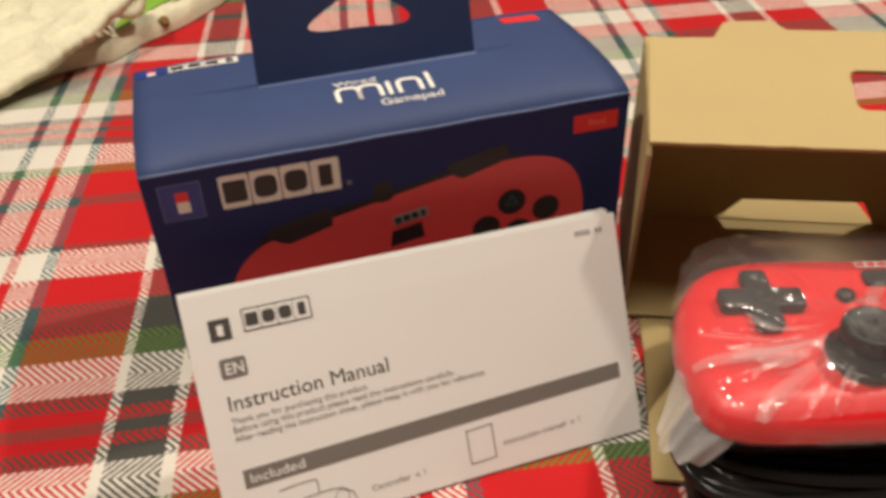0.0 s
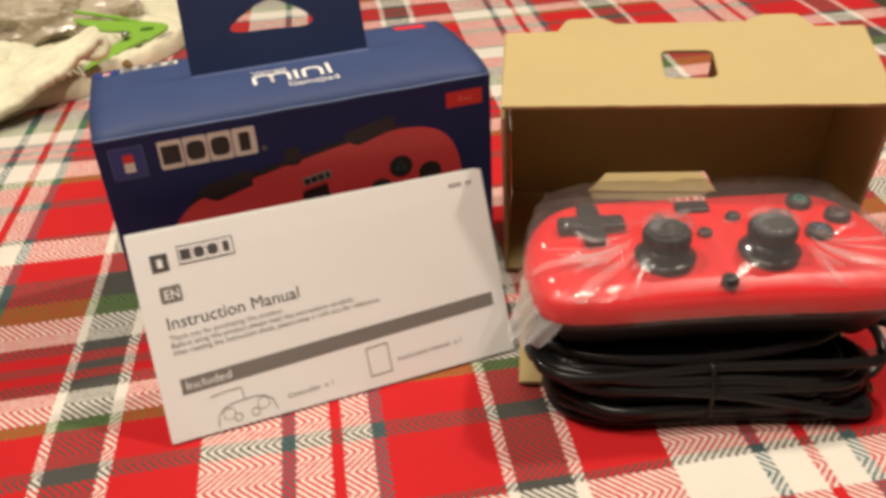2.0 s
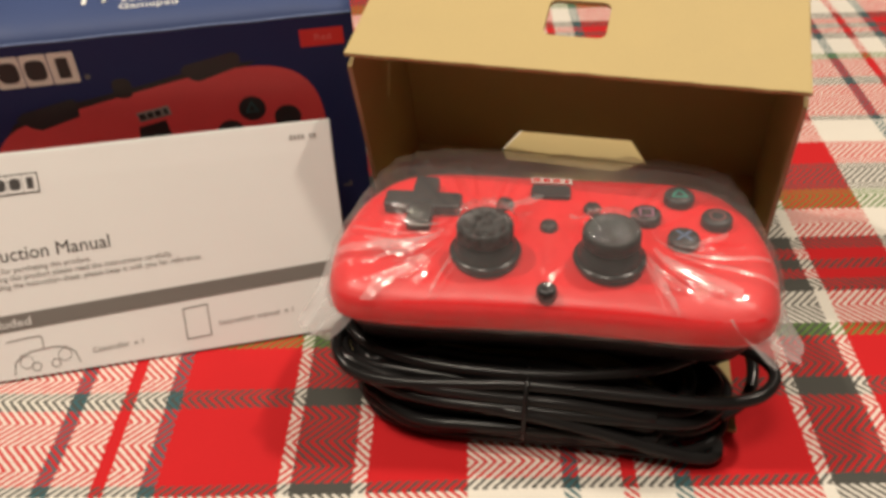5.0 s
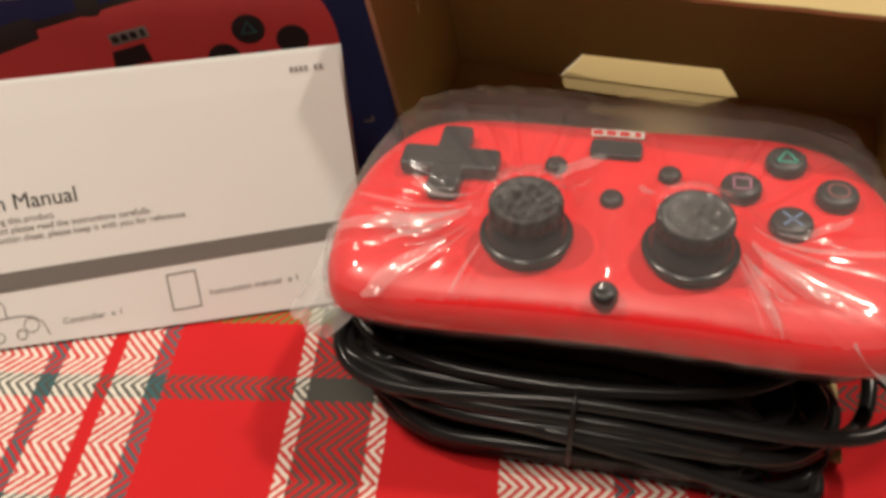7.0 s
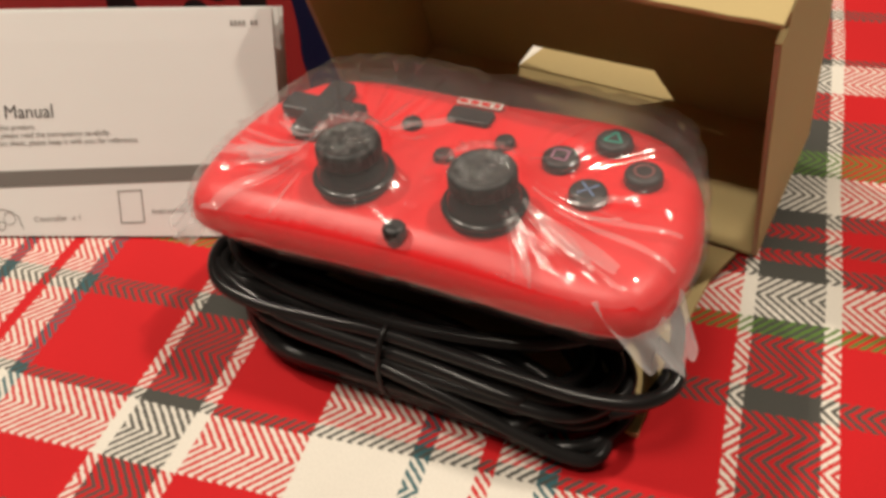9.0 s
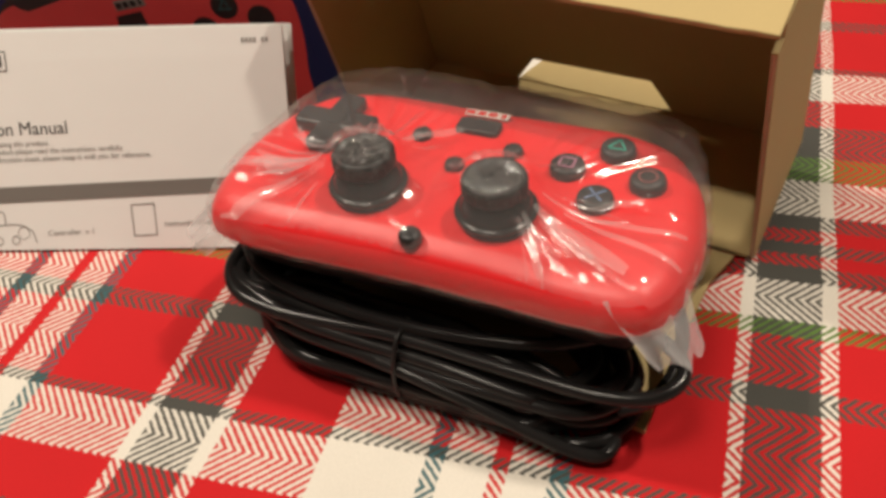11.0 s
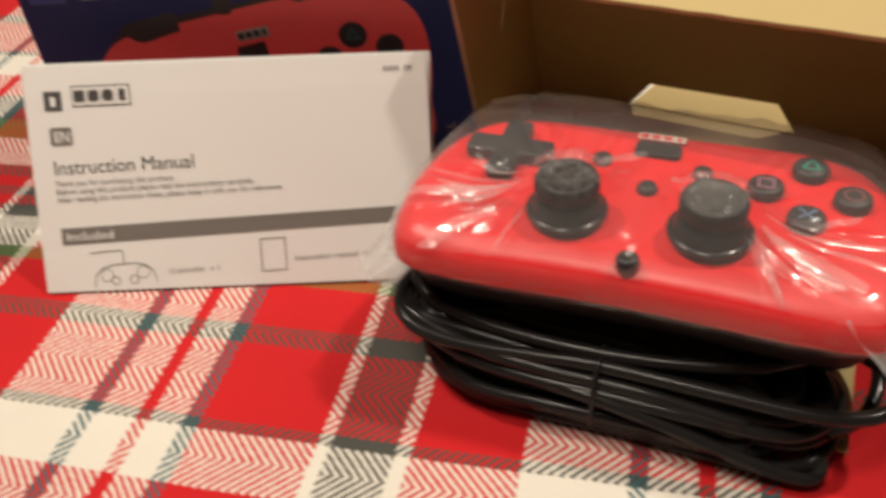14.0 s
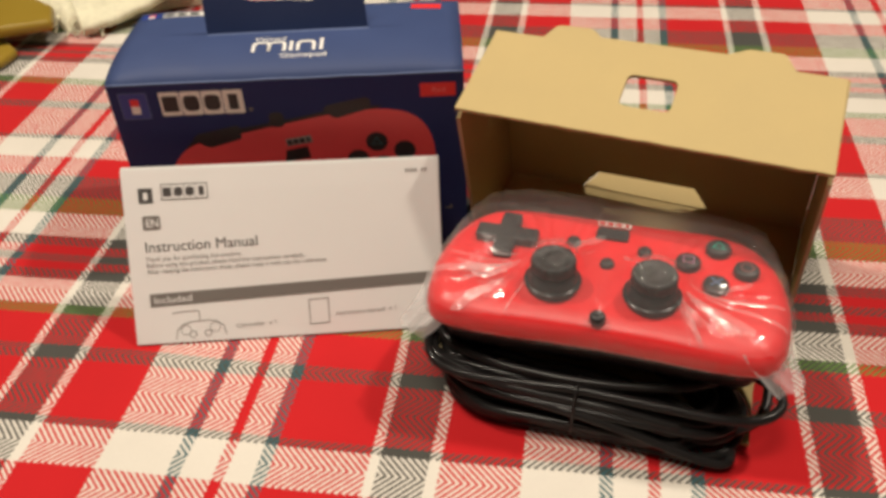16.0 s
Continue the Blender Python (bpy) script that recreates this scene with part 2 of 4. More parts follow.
def turned(profile, n=40):
    """A body of revolution round z from (radius, z) pairs."""
    bm = bmesh.new()
    rings = [[bm.verts.new((r * math.cos(2 * math.pi * i / n), r * math.sin(2 * math.pi * i / n), z)) for i in range(n)] for r, z in profile]
    for a, b in zip(rings, rings[1:]):
        for i in range(n):
            bm.faces.new((a[i], a[(i + 1) % n], b[(i + 1) % n], b[i]))
    bm.faces.new(rings[0][::-1])
    bm.faces.new(rings[-1])
    return bm


def spline(pts, steps=8, closed=True):
    """A smooth line through the given points (Catmull-Rom)."""
    pts = [Vector(p) for p in pts]
    n, out = len(pts), []
    for i in range(n if closed else n - 1):
        if closed:
            a, b, c, d = (pts[(i + k) % n] for k in (-1, 0, 1, 2))
        else:
            a, b, c, d = (pts[min(max(i + k, 0), n - 1)] for k in (-1, 0, 1, 2))
        for s in range(steps):
            u = s / steps
            out.append(0.5 * (2 * b + (c - a) * u + (2 * a - 5 * b + 4 * c - d) * u * u + (3 * b - a - 3 * c + d) * u ** 3))
    if not closed:
        out.append(pts[-1])
    return out


def tube(pts, r, n=10, closed=False):
    """A round cord along a line of points."""
    bm = bmesh.new()
    rings, up = [], Vector((0, 0, 1))
    m = len(pts)
    for i, p in enumerate(pts):
        d = (pts[(i + 1) % m] - pts[i - 1]) if closed else (pts[min(i + 1, m - 1)] - pts[max(i - 1, 0)])
        d.normalize()
        side = d.cross(up if abs(d.z) < 0.95 else Vector((1, 0, 0))).normalized()
        top = side.cross(d)
        rings.append([bm.verts.new(p + r * (math.cos(2 * math.pi * k / n) * side + math.sin(2 * math.pi * k / n) * top)) for k in range(n)])
    for i in range(m if closed else m - 1):
        a, b = rings[i], rings[(i + 1) % m]
        for k in range(n):
            bm.faces.new((a[k], a[(k + 1) % n], b[(k + 1) % n], b[k]))
    if not closed:
        bm.faces.new(rings[0][::-1])
        bm.faces.new(rings[-1])
    return bm


def letters(text, size, width=None, align="LEFT", bold=0.0):
    """Printed words as a thin mesh in millimetres, base line on x."""
    cu = bpy.data.curves.new("words", "FONT")
    cu.body, cu.size, cu.align_x, cu.extrude, cu.offset, cu.resolution_u = text, size, align, 0.03, bold, 3
    ob = bpy.data.objects.new("words", cu)
    scene.collection.objects.link(ob)
    me = bpy.data.meshes.new_from_object(ob.evaluated_get(bpy.context.evaluated_depsgraph_get()))
    bm = bmesh.new()
    bm.from_mesh(me)
    bpy.data.objects.remove(ob)
    bpy.data.curves.remove(cu)
    bpy.data.meshes.remove(me)
    if width:
        xs = [v.co.x for v in bm.verts]
        bm.transform(Matrix.Diagonal((width / (max(xs) - min(xs)), 1, 1, 1)))
    return bm


def join(*bms):
    out = bmesh.new()
    for b in bms:
        me = bpy.data.meshes.new("tmp")
        b.to_mesh(me)
        b.free()
        out.from_mesh(me)
        bpy.data.meshes.remove(me)
    return out


def structure(name, bm, mat, label):
    ob = part(name, bm, mat, None)
    return tagged(ob, label, name.split("_")[0], kind="structure")


# ---- room ----
structure("floor", box(-2600, 2600, -2400, 2600, -780, -750), FLOORTAN, "tan vinyl floor of a lamplit room")
structure("ceiling", box(-2600, 2600, -2400, 2600, 1650, 1700), CEILINGPAINT, "off-white painted ceiling")
for nm, b in (("wall_north", (-2600, 2600, 2600, 2700)), ("wall_south", (-2600, 2600, -2500, -2400)), ("wall_east", (2600, 2700, -2500, 2700)), ("wall_west", (-2700, -2600, -2500, 2700))):
    structure(nm, box(*b, -780, 1700), WALLPAINT, "plain cream painted wall")

table = thing("table", pose(0, 0, 0), "wooden table hidden beneath a plaid tablecloth", "table")
part("tabletop", box(-1000, 306, -520, 900, -34, -4, 2), TABLEWOOD, table)
for lx in (-940, 240):
    for ly in (-460, 840):
        part("leg", box(lx, lx + 55, ly, ly + 55, -750, -34, 2), TABLEWOOD, table)

# flat slab added as a stand-in for the dark edge of far furniture
rug = thing("rug", pose(1.75, 2.0, -0.75, 0, 0, 8), "flat dark slab standing in for the dark edge of far furniture", "rug")
part("dark_slab", slab(rounded(900, 420, 40), 0.0, 9, 2), DARKFAR, rug)


def cloth_mesh():
    """The cloth: flat over the table, rounded over its edges and hanging down."""
    def place(s, lo, hi):
        if s < lo:
            return lo - 3 * (1 - math.exp((s - lo) / 8)), lo - s
        if s > hi:
            return hi + 3 * (1 - math.exp((hi - s) / 8)), s - hi
        return s, 0.0
    xs = [-1180 + 10 * i for i in range(163)]
    ys = [-700 + 10 * i for i in range(179)]
    bm = bmesh.new()
    uv = bm.loops.layers.uv.new("UVMap")
    grid = []
    for y in ys:
        row = []
        for x in xs:
            px, dx = place(x, -1002, 310)
            py, dy = place(y, -522, 902)
            drop = max(dx, dy) * 1.0
            w = 0.7 * noise.noise(Vector((x * 0.012, y * 0.012, 1.7)))
            z = w - 0.7 if drop <= 0 else -drop + 3 * (1 - math.exp(-drop / 8))
            sway = 6 * noise.noise(Vector((x * 0.01, y * 0.01, drop * 0.004))) * min(1, drop / 60)
            row.append(bm.verts.new((px + (sway if dx > 0 else 0), py + (sway if dy > 0 else 0), z)))
        grid.append(row)
    for j in range(len(ys) - 1):
        for i in range(len(xs) - 1):
            f = bm.faces.new((grid[j][i], grid[j][i + 1], grid[j + 1][i + 1], grid[j + 1][i]))
            for l, (a, b) in zip(f.loops, ((i, j), (i + 1, j), (i + 1, j + 1), (i, j + 1))):
                l[uv].uv = (xs[a] * 0.001, (ys[b] - 0.010 * (xs[a] + 60) - 9 * min(1, max(0, (-xs[a] - 230) / 110)) * math.exp(-((ys[b] - 265) / 30) ** 2)) * 0.001)
    return bm


cloth = thing("tablecloth", pose(0, 0, 0), "red, white and grey tartan herringbone cotton tablecloth spread over a table", "tablecloth")
part("fabric", cloth_mesh(), PLAID, cloth, smooth=True)

# ---- blue retail box ----
retail = thing("retail_box", pose(-0.15083, 0.06872, 0, 0, 0, 10), "dark blue retail carton with an upright hanging tab", "box")
BL, BR, BH, BD = -82.5, 79.5, 101.5, 73.0


def lid_height(v):
    """Height of the bowed lid at a distance behind the front edge."""
    s = v / BD
    return BH + 6.2 * math.sin(math.pi * min(1, s) ** 0.62) + 1.6 * s


def lid_panel():
    bm = bmesh.new()
    nu, nv = 24, 18
    g = []
    for j in range(nv + 1):
        v = BD * j / nv
        row = []
        for i in range(nu + 1):
            u = BL + (BR - BL) * i / nu
            edge = min(1.0, min(u - BL, BR - u) / 40 + 0.55)
            row.append(bm.verts.new((u, v, BH + (lid_height(v) - BH) * edge)))
        g.append(row)
    for j in range(nv):
        for i in range(nu):
            bm.faces.new((g[j][i], g[j][i + 1], g[j + 1][i + 1], g[j + 1][i]))
    ex = bmesh.ops.extrude_face_region(bm, geom=bm.faces[:])
    bmesh.ops.translate(bm, vec=(0, 0, -0.6), verts=[v for v in ex["geom"] if isinstance(v, bmesh.types.BMVert)])
    return bm


UPRIGHT = pose(0, 0, 0, 90, 0, 0)  # lays x, y onto the front face, facing the viewer
part("front_panel", box(BL, BR, 0, BH - 0.2, 0, 0.6, 0.15), NAVY, retail, "dark navy printed front", m=Matrix.Translation((0, 0.6, 0)) @ UPRIGHT)
part("back_panel", box(BL, BR, 0, BH + 1, 0, 0.6, 0.15), BLUE, retail, m=Matrix.Translation((0, BD, 0)) @ UPRIGHT)
for nm, x in (("side_panel", BL), ("side_panel", BR - 0.6)):
    part(nm, box(x, x + 0.6, 0.7, BD - 0.7, 0.3, BH, 0.0), BLUE, retail)
part("bottom_panel", box(BL + 0.7, BR - 0.7, 0.7, BD - 0.7, 0, 0.6), BLUE, retail)
part("lid", lid_panel(), BLUE, retail, "blue lid bowed upwards", smooth=True)


def on_front(bm, lift=0.1):
    bm.transform(Matrix.Translation((0, -lift, 0)) @ UPRIGHT)
    return bm


def on_lid(bm, lift=0.15):
    """Bends a flat print in u, v over the lid."""
    for v in bm.verts:
        e = min(1.0, min(v.co.x - BL, BR - v.co.x) / 40 + 0.55)
        v.co.z += BH + (lid_height(v.co.y) - BH) * e + lift
    return bm


def maker_mark(x0, x1, y0, y1, parent, lay, plate=PRINTWHITE, ink=PRINTBLACK, m=None):
    """Plates with a dark block each: a maker's mark, not lettered."""
    w = (x1 - x0) / 4
    for i in range(4):
        cx, cy, h = x0 + w * (i + 0.5), (y0 + y1) / 2, y1 - y0
        p = part("mark_plate", lay(slab(rounded(w * 0.96, h, 0.06 * h, cx, cy, 2), 0, 0.05)), plate, parent, m=m)
        r = 0.2 * h if i in (1, 2) else 0.05 * h
        part("mark_block", lay(slab(rounded(w * (0.76 if i < 3 else 0.46), h * 0.66, r, cx, cy, 3), 0.06, 0.12)), ink, p, m=m)


maker_mark(-59.8, -21.3, 85.0, 97.2, retail, on_front)
part("registered_dot", on_front(slab(disc(1.0, -18.8, 86.6, 12), 0, 0.05)), INKGREY, retail)
sq = part("emblem_frame", on_front(slab(rounded(13.0, 13.6, 0.4, -71.5, 90.6), 0, 0.05)), BLUEEDGE, retail, "bright blue square emblem with a pale border")
part("emblem_ground", on_front(slab(rounded(12.3, 12.9, 0.3, -71.5, 90.6), 0.06, 0.1)), BLUESQ, sq)
part("emblem_red", on_front(slab(rounded(4.0, 3.6, 0.2, -71.2, 92.4), 0.12, 0.16)), TAGRED, sq)
part("emblem_white", on_front(slab(rounded(4.0, 4.0, 0.2, -71.2, 88.6), 0.12, 0.16)), PRINTWHITE, sq)
tag = part("colour_tag", on_front(slab(rounded(16.2, 6.9, 0.2, 67.5, 92.8), 0, 0.05)), TAGRED, retail, "red tag")
part("colour_word", on_front(letters("Red", 3.6, 6.0), 0.2), PALERED, tag, m=Matrix.Translation((64.6, 0, 91.6)))

# printed picture of the pad on the front
art = [(-64, 40), (-63, 50), (-59, 60), (-51, 67.5), (-40, 71), (-20, 75), (0, 79), (20, 82.5), (38, 84), (50, 82.5), (58, 78), (63, 70), (65, 58), (64, 40), (58, 16), (0, 8), (-58, 16)]
pic = part("picture_body", on_front(slab([tuple(p) for p in spline([(*p, 0) for p in art], 5) for p in [(p[0], p[1])]], 0, 0.05)), PRINTRED, retail, "printed picture of a red pad")
part("picture_back_edge", on_front(slab([(-58, 61), (-50, 70.5), (-30, 76), (0, 81), (20, 85), (42, 86), (36, 83), (0, 78), (-40, 70)], -0.03, -0.01), 0.14), PRINTBLACK, pic)
part("picture_shoulder", on_front(slab([(-49, 72), (-46, 74.5), (-27, 78.5), (-25.5, 77), (-26, 71), (-41, 66.8), (-44, 68)], 0.08, 0.12)), PRINTGREY, pic)
part("picture_shoulder", on_front(slab([(14, 85), (16, 87), (34, 90.5), (36.5, 89), (36, 84.5), (20, 80.0), (17.5, 81)], 0.08, 0.12)), PRINTGREY, pic)
part("picture_cord", on_front(slab(rounded(7, 8, 2.5, -8, 80.5), 0.08, 0.12)), PRINTBLACK, pic)
part("picture_touchpad", on_front(slab([(-7.0, 57), (-6.0, 63.5), (4.5, 65.5), (5.5, 59)], 0.08, 0.12)), PRINTBLACK, pic)
for cx, cy in ((37.5, 66.3), (50.5, 61.0), (28.0, 57), (40, 53)):
    b = part("picture_button", on_front(slab(disc(5.2, cx, cy, 22), 0.08, 0.12)), PRINTGREY, pic)
    if cx == 37.5:
        part("picture_symbol", on_front(join(*[slab([(cx + 3 * math.cos(a), cy + 3 * math.sin(a)), (cx + 3 * math.cos(a + 2.094), cy + 3 * math.sin(a + 2.094)), (cx + 2.3 * math.cos(a + 2.094), cy + 2.3 * math.sin(a + 2.094)), (cx + 2.3 * math.cos(a), cy + 2.3 * math.sin(a))], 0.13, 0.16) for a in (1.57, 3.665, 5.76)])), PRINTTEAL, b)
spin = Matrix.Translation((0.8, 0, 68.6)) @ Matrix.Rotation(radians(-9), 4, "Y")
picmark = part("picture_label", on_front(slab(rounded(12.4, 4.0, 0.2, 0, 0, 2), -0.02, 0.0), 0.2), INKTEXT, retail, m=spin)
maker_mark(-6.0, 6.0, -1.8, 1.8, retail, lambda b: on_front(b, 0.3), plate=INKTEXT, m=spin)
part("console_mark", on_front(slab([(68.6, 25.2), (72, 25.2), (72, 27.6), (71.2, 27.6), (71.2, 26), (68.6, 26)], 0, 0.05)), INKGREY, retail)

# lid print
def stroke(pts, w):
    """A flat rounded stroke of a drawn word."""
    out = []
    for a, b in zip(pts, pts[1:]):
        d = (Vector(b) - Vector(a)).normalized() * w / 2
        s = Vector((-d.y, d.x))
        a, b = Vector(a) - d * 0.6, Vector(b) + d * 0.6
        out.append(slab([tuple(a + s), tuple(a - s), tuple(b - s), tuple(b + s)], 0, 0.04))
    return out


def arch(x, w, h, r=2.5, n=4):
    pts = [(x, 0)]
    for c, a0, a1 in (((x + r, h - r), 180, 90), ((x + w - r, h - r), 90, 0)):
        pts += [(c[0] + r * math.cos(radians(a0 + (a1 - a0) * i / n)), c[1] + r * math.sin(radians(a0 + (a1 - a0) * i / n))) for i in range(n + 1)]
    return pts + [(x + w, 0)]


word = stroke(arch(0.8, 7.2, 7.2), 1.5) + stroke(arch(8.0, 7.2, 7.2), 1.5) + stroke([(18.2, 0), (18.2, 7.0)], 1.5) + stroke(arch(21.4, 7.4, 7.2), 1.5) + stroke([(32.2, 0), (32.2, 9.2)], 1.5)
wordbm = join(*word)
wordbm.transform(Matrix.Translation((-17.5, 15.5, 0)))
part("lid_word", on_lid(wordbm), PRINTWHITE, retail, "white printed words")
w1 = letters("Wired", 4.6, 14.5)
w1.transform(Matrix.Translation((-17.0, 24.5, 0)))
part("lid_word", on_lid(w1), PRINTWHITE, retail)
w2 = letters("Gamepad", 4.6, 21)
w2.transform(Matrix.Translation((-4.0, 10.2, 0)))
part("lid_word", on_lid(w2), PRINTWHITE, retail)
tb = slab(rounded(15, 7, 0.2, 63, 64), 0, 0.05)
part("lid_tag", on_lid(tb), TAGRED, retail)
maker_mark(-70, -45, 64, 70.5, retail, on_lid)
part("lid_emblem", on_lid(slab(rounded(10, 6, 0.3, -76, 67), 0, 0.05)), BLUESQ, retail)
part("lid_emblem_mark", on_lid(slab(rounded(3, 2.2, 0.2, -76, 66), 0.06, 0.1)), PRINTWHITE, retail)
part("lid_emblem_mark", on_lid(slab(rounded(3, 2.0, 0.2, -76, 68.3), 0.06, 0.1)), TAGRED, retail)

hole = spline([(-20.8, 125.5, 0), (-17, 123.2, 0), (-3, 122.8, 0), (10, 122.0, 0), (13.8, 124.2, 0), (10, 128.6, 0), (0, 134, 0), (-6, 134.2, 0), (-14, 130.4, 0)], 4)
part("worn_edge", tube([Vector((BL + 0.4 + (BR - BL - 0.8) * i / 24, 0.35, BH - 0.15 + 0.25 * noise.noise(Vector((i * 0.4, 1, 2))))) for i in range(25)], 0.55, 8), BLUEEDGE, retail, "paler worn fold", smooth=True)
tabbm = slab([(-40.5, 106.5), (36, 106.5), (34.5, 141.5), (-39.5, 142.5)], 0, 0.7, 0.0, [[(p.x, p.y) for p in hole]])
part("hanging_tab", tabbm, BLUE, retail, "upright blue hanging tab with a cut-out", m=Matrix.Translation((-0.5, 35.0, 107)) @ pose(0, 0, 0, 82, 0, 0.5) @ Matrix.Translation((0, -107, 0)) )
part("tab_fold", box(-41, 36, 33.4, 35.4, 106.8, 108.3, 0.4), BLUEEDGE, retail)

# ---- instruction manual ----
Q = [Vector(p) for p in ((-224.5, 34.1, 70.0), (-82.0, 58.2, 69.8), (-216.5, -7.3, 0.3), (-75.4, 22.3, 0.3))]
MW, MH = 145.0, 80.0


def sheet(s, t):
    """A place on the leaning sheet, s along its width and t down its height."""
    a, b = s / MW, t / MH
    return (1 - b) * ((1 - a) * Q[0] + a * Q[1]) + b * ((1 - a) * Q[2] + a * Q[3])


FACE = (Q[1] - Q[0]).cross(Q[2] - Q[0]).normalized()
FACE = FACE if FACE.y < 0 else -FACE


def on_sheet(bm, lift=0.12):
    """Lays a flat print, x to the right and y up from the sheet's top, on the sheet."""
    for v in bm.verts:
        v.co = sheet(v.co.x, -v.co.y * (1 - 0.00054 * v.co.x)) + FACE * (lift + v.co.z)
    return bm


manual = thing("instruction_manual", pose(0, 0, 0), "folded white paper manual with grey print leaning on a blue box", "manual")
for k, (dx, dt) in enumerate(((0, 0), (0.1, 0.2), (0.2, 0.9), (0.3, 1.2))):
    bm = bmesh.new()
    g = []
    for j in range(9):
        row = []
        for i in range(13):
            s, t_ = MW * i / 12, MH * j / 8
            bow = (0.7 + 0.5 * k) * (j == 0) * 0.2
            row.append(bm.verts.new(sheet(s + dx * (i / 12) , max(t_ - dt * (1 - j / 8), -1.5)) - FACE * ((0, 0.35, 1.0, 1.4)[k] + (0, 0.3, 5.0, 8.0)[k] * (i / 12) ** 3 + bow)))
        g.append(row)
    for j in range(8):
        for i in range(12):
            bm.faces.new((g[j][i], g[j][i + 1], g[j + 1][i + 1], g[j + 1][i]))
    ex = bmesh.ops.extrude_face_region(bm, geom=bm.faces[:])
    bmesh.ops.translate(bm, vec=-0.25 * FACE, verts=[v for v in ex["geom"] if isinstance(v, bmesh.types.BMVert)])
    part("page", bm, PAPER, manual, smooth=False)


def put_words(name, text, size, s, t, width, mat, bold=0.0, lift=0.12):
    bm = letters(text, size, width, bold=bold)
    bm.transform(Matrix.Translation((s, -t, 0)))
    return part(name, on_sheet(bm, lift), mat, manual)


part("mark_ground", on_sheet(slab(rounded(21.6, 7.3, 0.2, 28.6, -10.4), 0, 0.04)), INKDARK, manual, "dark printed mark")
maker_mark(18.1, 39.1, -13.6, -7.2, manual, lambda b: on_sheet(b, 0.2), PAPER, INKDARK)
part("emblem", on_sheet(slab(rounded(6.6, 6.8, 0.3, 10.6, -11.8), 0, 0.04)), INKDARK, manual)
part("emblem_mark", on_sheet(slab(rounded(2.0, 3.4, 0.2, 10.6, -12.0), 0.05, 0.08)), PAPER, manual)
part("language_plate", on_sheet(slab(rounded(8.2, 6.4, 1.0, 12.2, -24.2), 0, 0.04)), INKGREY, manual, "grey plate")
put_words("language_word", "EN", 5.2, 9.4, 26.1, 5.6, PAPER, 0.05, 0.18)
put_words("title", "Instruction Manual", 7.0, 7.8, 37.6, 51.8, INKDARK)
put_words("text_line", "Thank you for purchasing this product.", 2.9, 7.8, 41.8, 44.5, INKTEXT)
put_words("text_line", "Before using this product please read the instructions carefully.", 2.9, 7.8, 44.7, 73.5, INKTEXT)
put_words("text_line", "After reading the instruction sheet, please keep it with you for reference.", 2.9, 7.8, 47.6, 84, INKTEXT)
part("heading_bar", on_sheet(slab([(8 + 131.5 * i / 26, -63.1) for i in range(27)] + [(139.5 - 131.5 * i / 26, -57.0) for i in range(27)], 0, 0.04)), INKGREY, manual, "grey heading bar")
put_words("heading_word", "Included", 4.6, 9.6, 61.7, 17.5, PAPER, 0.0, 0.24)
put_words("item_word", "Controller  x 1", 3.0, 47, 76.6, 18.5, INKTEXT)
put_words("item_word", "Instruction manual  x 1", 3.0, 94, 75.4, 28, INKTEXT)
part("code_bar", on_sheet(join(*[slab(rounded(0.9, 1.7, 0.2, 130.6 + 1.45 * i, -4.9), 0, 0.04) for i in (0, 1, 2, 3, 5, 6)])), INKTEXT, manual)


def outline_print(pts, w, closed=True):
    n = len(pts)
    return join(*[b for i in range(n if closed else n - 1) for b in stroke([pts[i], pts[(i + 1) % n]], w)])


part("item_drawing", on_sheet(outline_print([(81.8, -78.5), (81.8, -66.2), (90.8, -66.0), (90.8, -78.5)], 0.45)), INKTEXT, manual)
pad = [(18.5, -79.3), (19.4, -75), (22, -72.6), (26, -71.6), (34, -71.4), (38, -72.2), (41, -74.6), (42.2, -79)]
part("item_drawing", on_sheet(outline_print(pad, 0.4, False)), INKTEXT, manual)
part("item_drawing", on_sheet(join(outline_print([(17.8, -66.8), (23, -66.4), (29.5, -66.4), (30.2, -67.4), (30.2, -71.3)], 0.4, False), outline_print(disc(1.6, 26.6, -77.6, 10), 0.35), outline_print(disc(1.6, 33.6, -77.6, 10), 0.35), outline_print(disc(2.4, 23.4, -75.3, 10), 0.25), outline_print(disc(2.4, 37.2, -75.0, 10), 0.25))), INKTEXT, manual)

# ---- cardboard inner box ----
TILT_BOX = 13.8
kb = thing("cardboard_box", pose(0.0072, 0.0619, 0.0015, 0, 0, -13.5) @ pose(0, 0, 0, TILT_BOX, 0, 0), "open plain brown cardboard inner box tipped forward on the cloth", "box")
KW, KH, KD, KT = 77.0, 99.0, 55.0, 1.7
top_out = [(-KW + KW * i / 12, 0.45 * noise.noise(Vector((i * 0.8, 3, 1)))) for i in range(25)] + [ (KW - 1, 54), (55.7, 54), (50.5, 63), (48.5, 63.8), (35, 63.6), (27, 58.6), (-28, 58), (-33, 62.6), (-35, 63), (-48, 62.2), (-49.8, 61), (-53.5, 53), (-KW + 1, 52)]
part("top_panel", slab(top_out, KH - KT, KH, 0.3, [rounded(21.4, 19.2, 3.0, 0.2, 27.6)]), CARDBOARD, kb, "top panel with a cut-out hand hole")
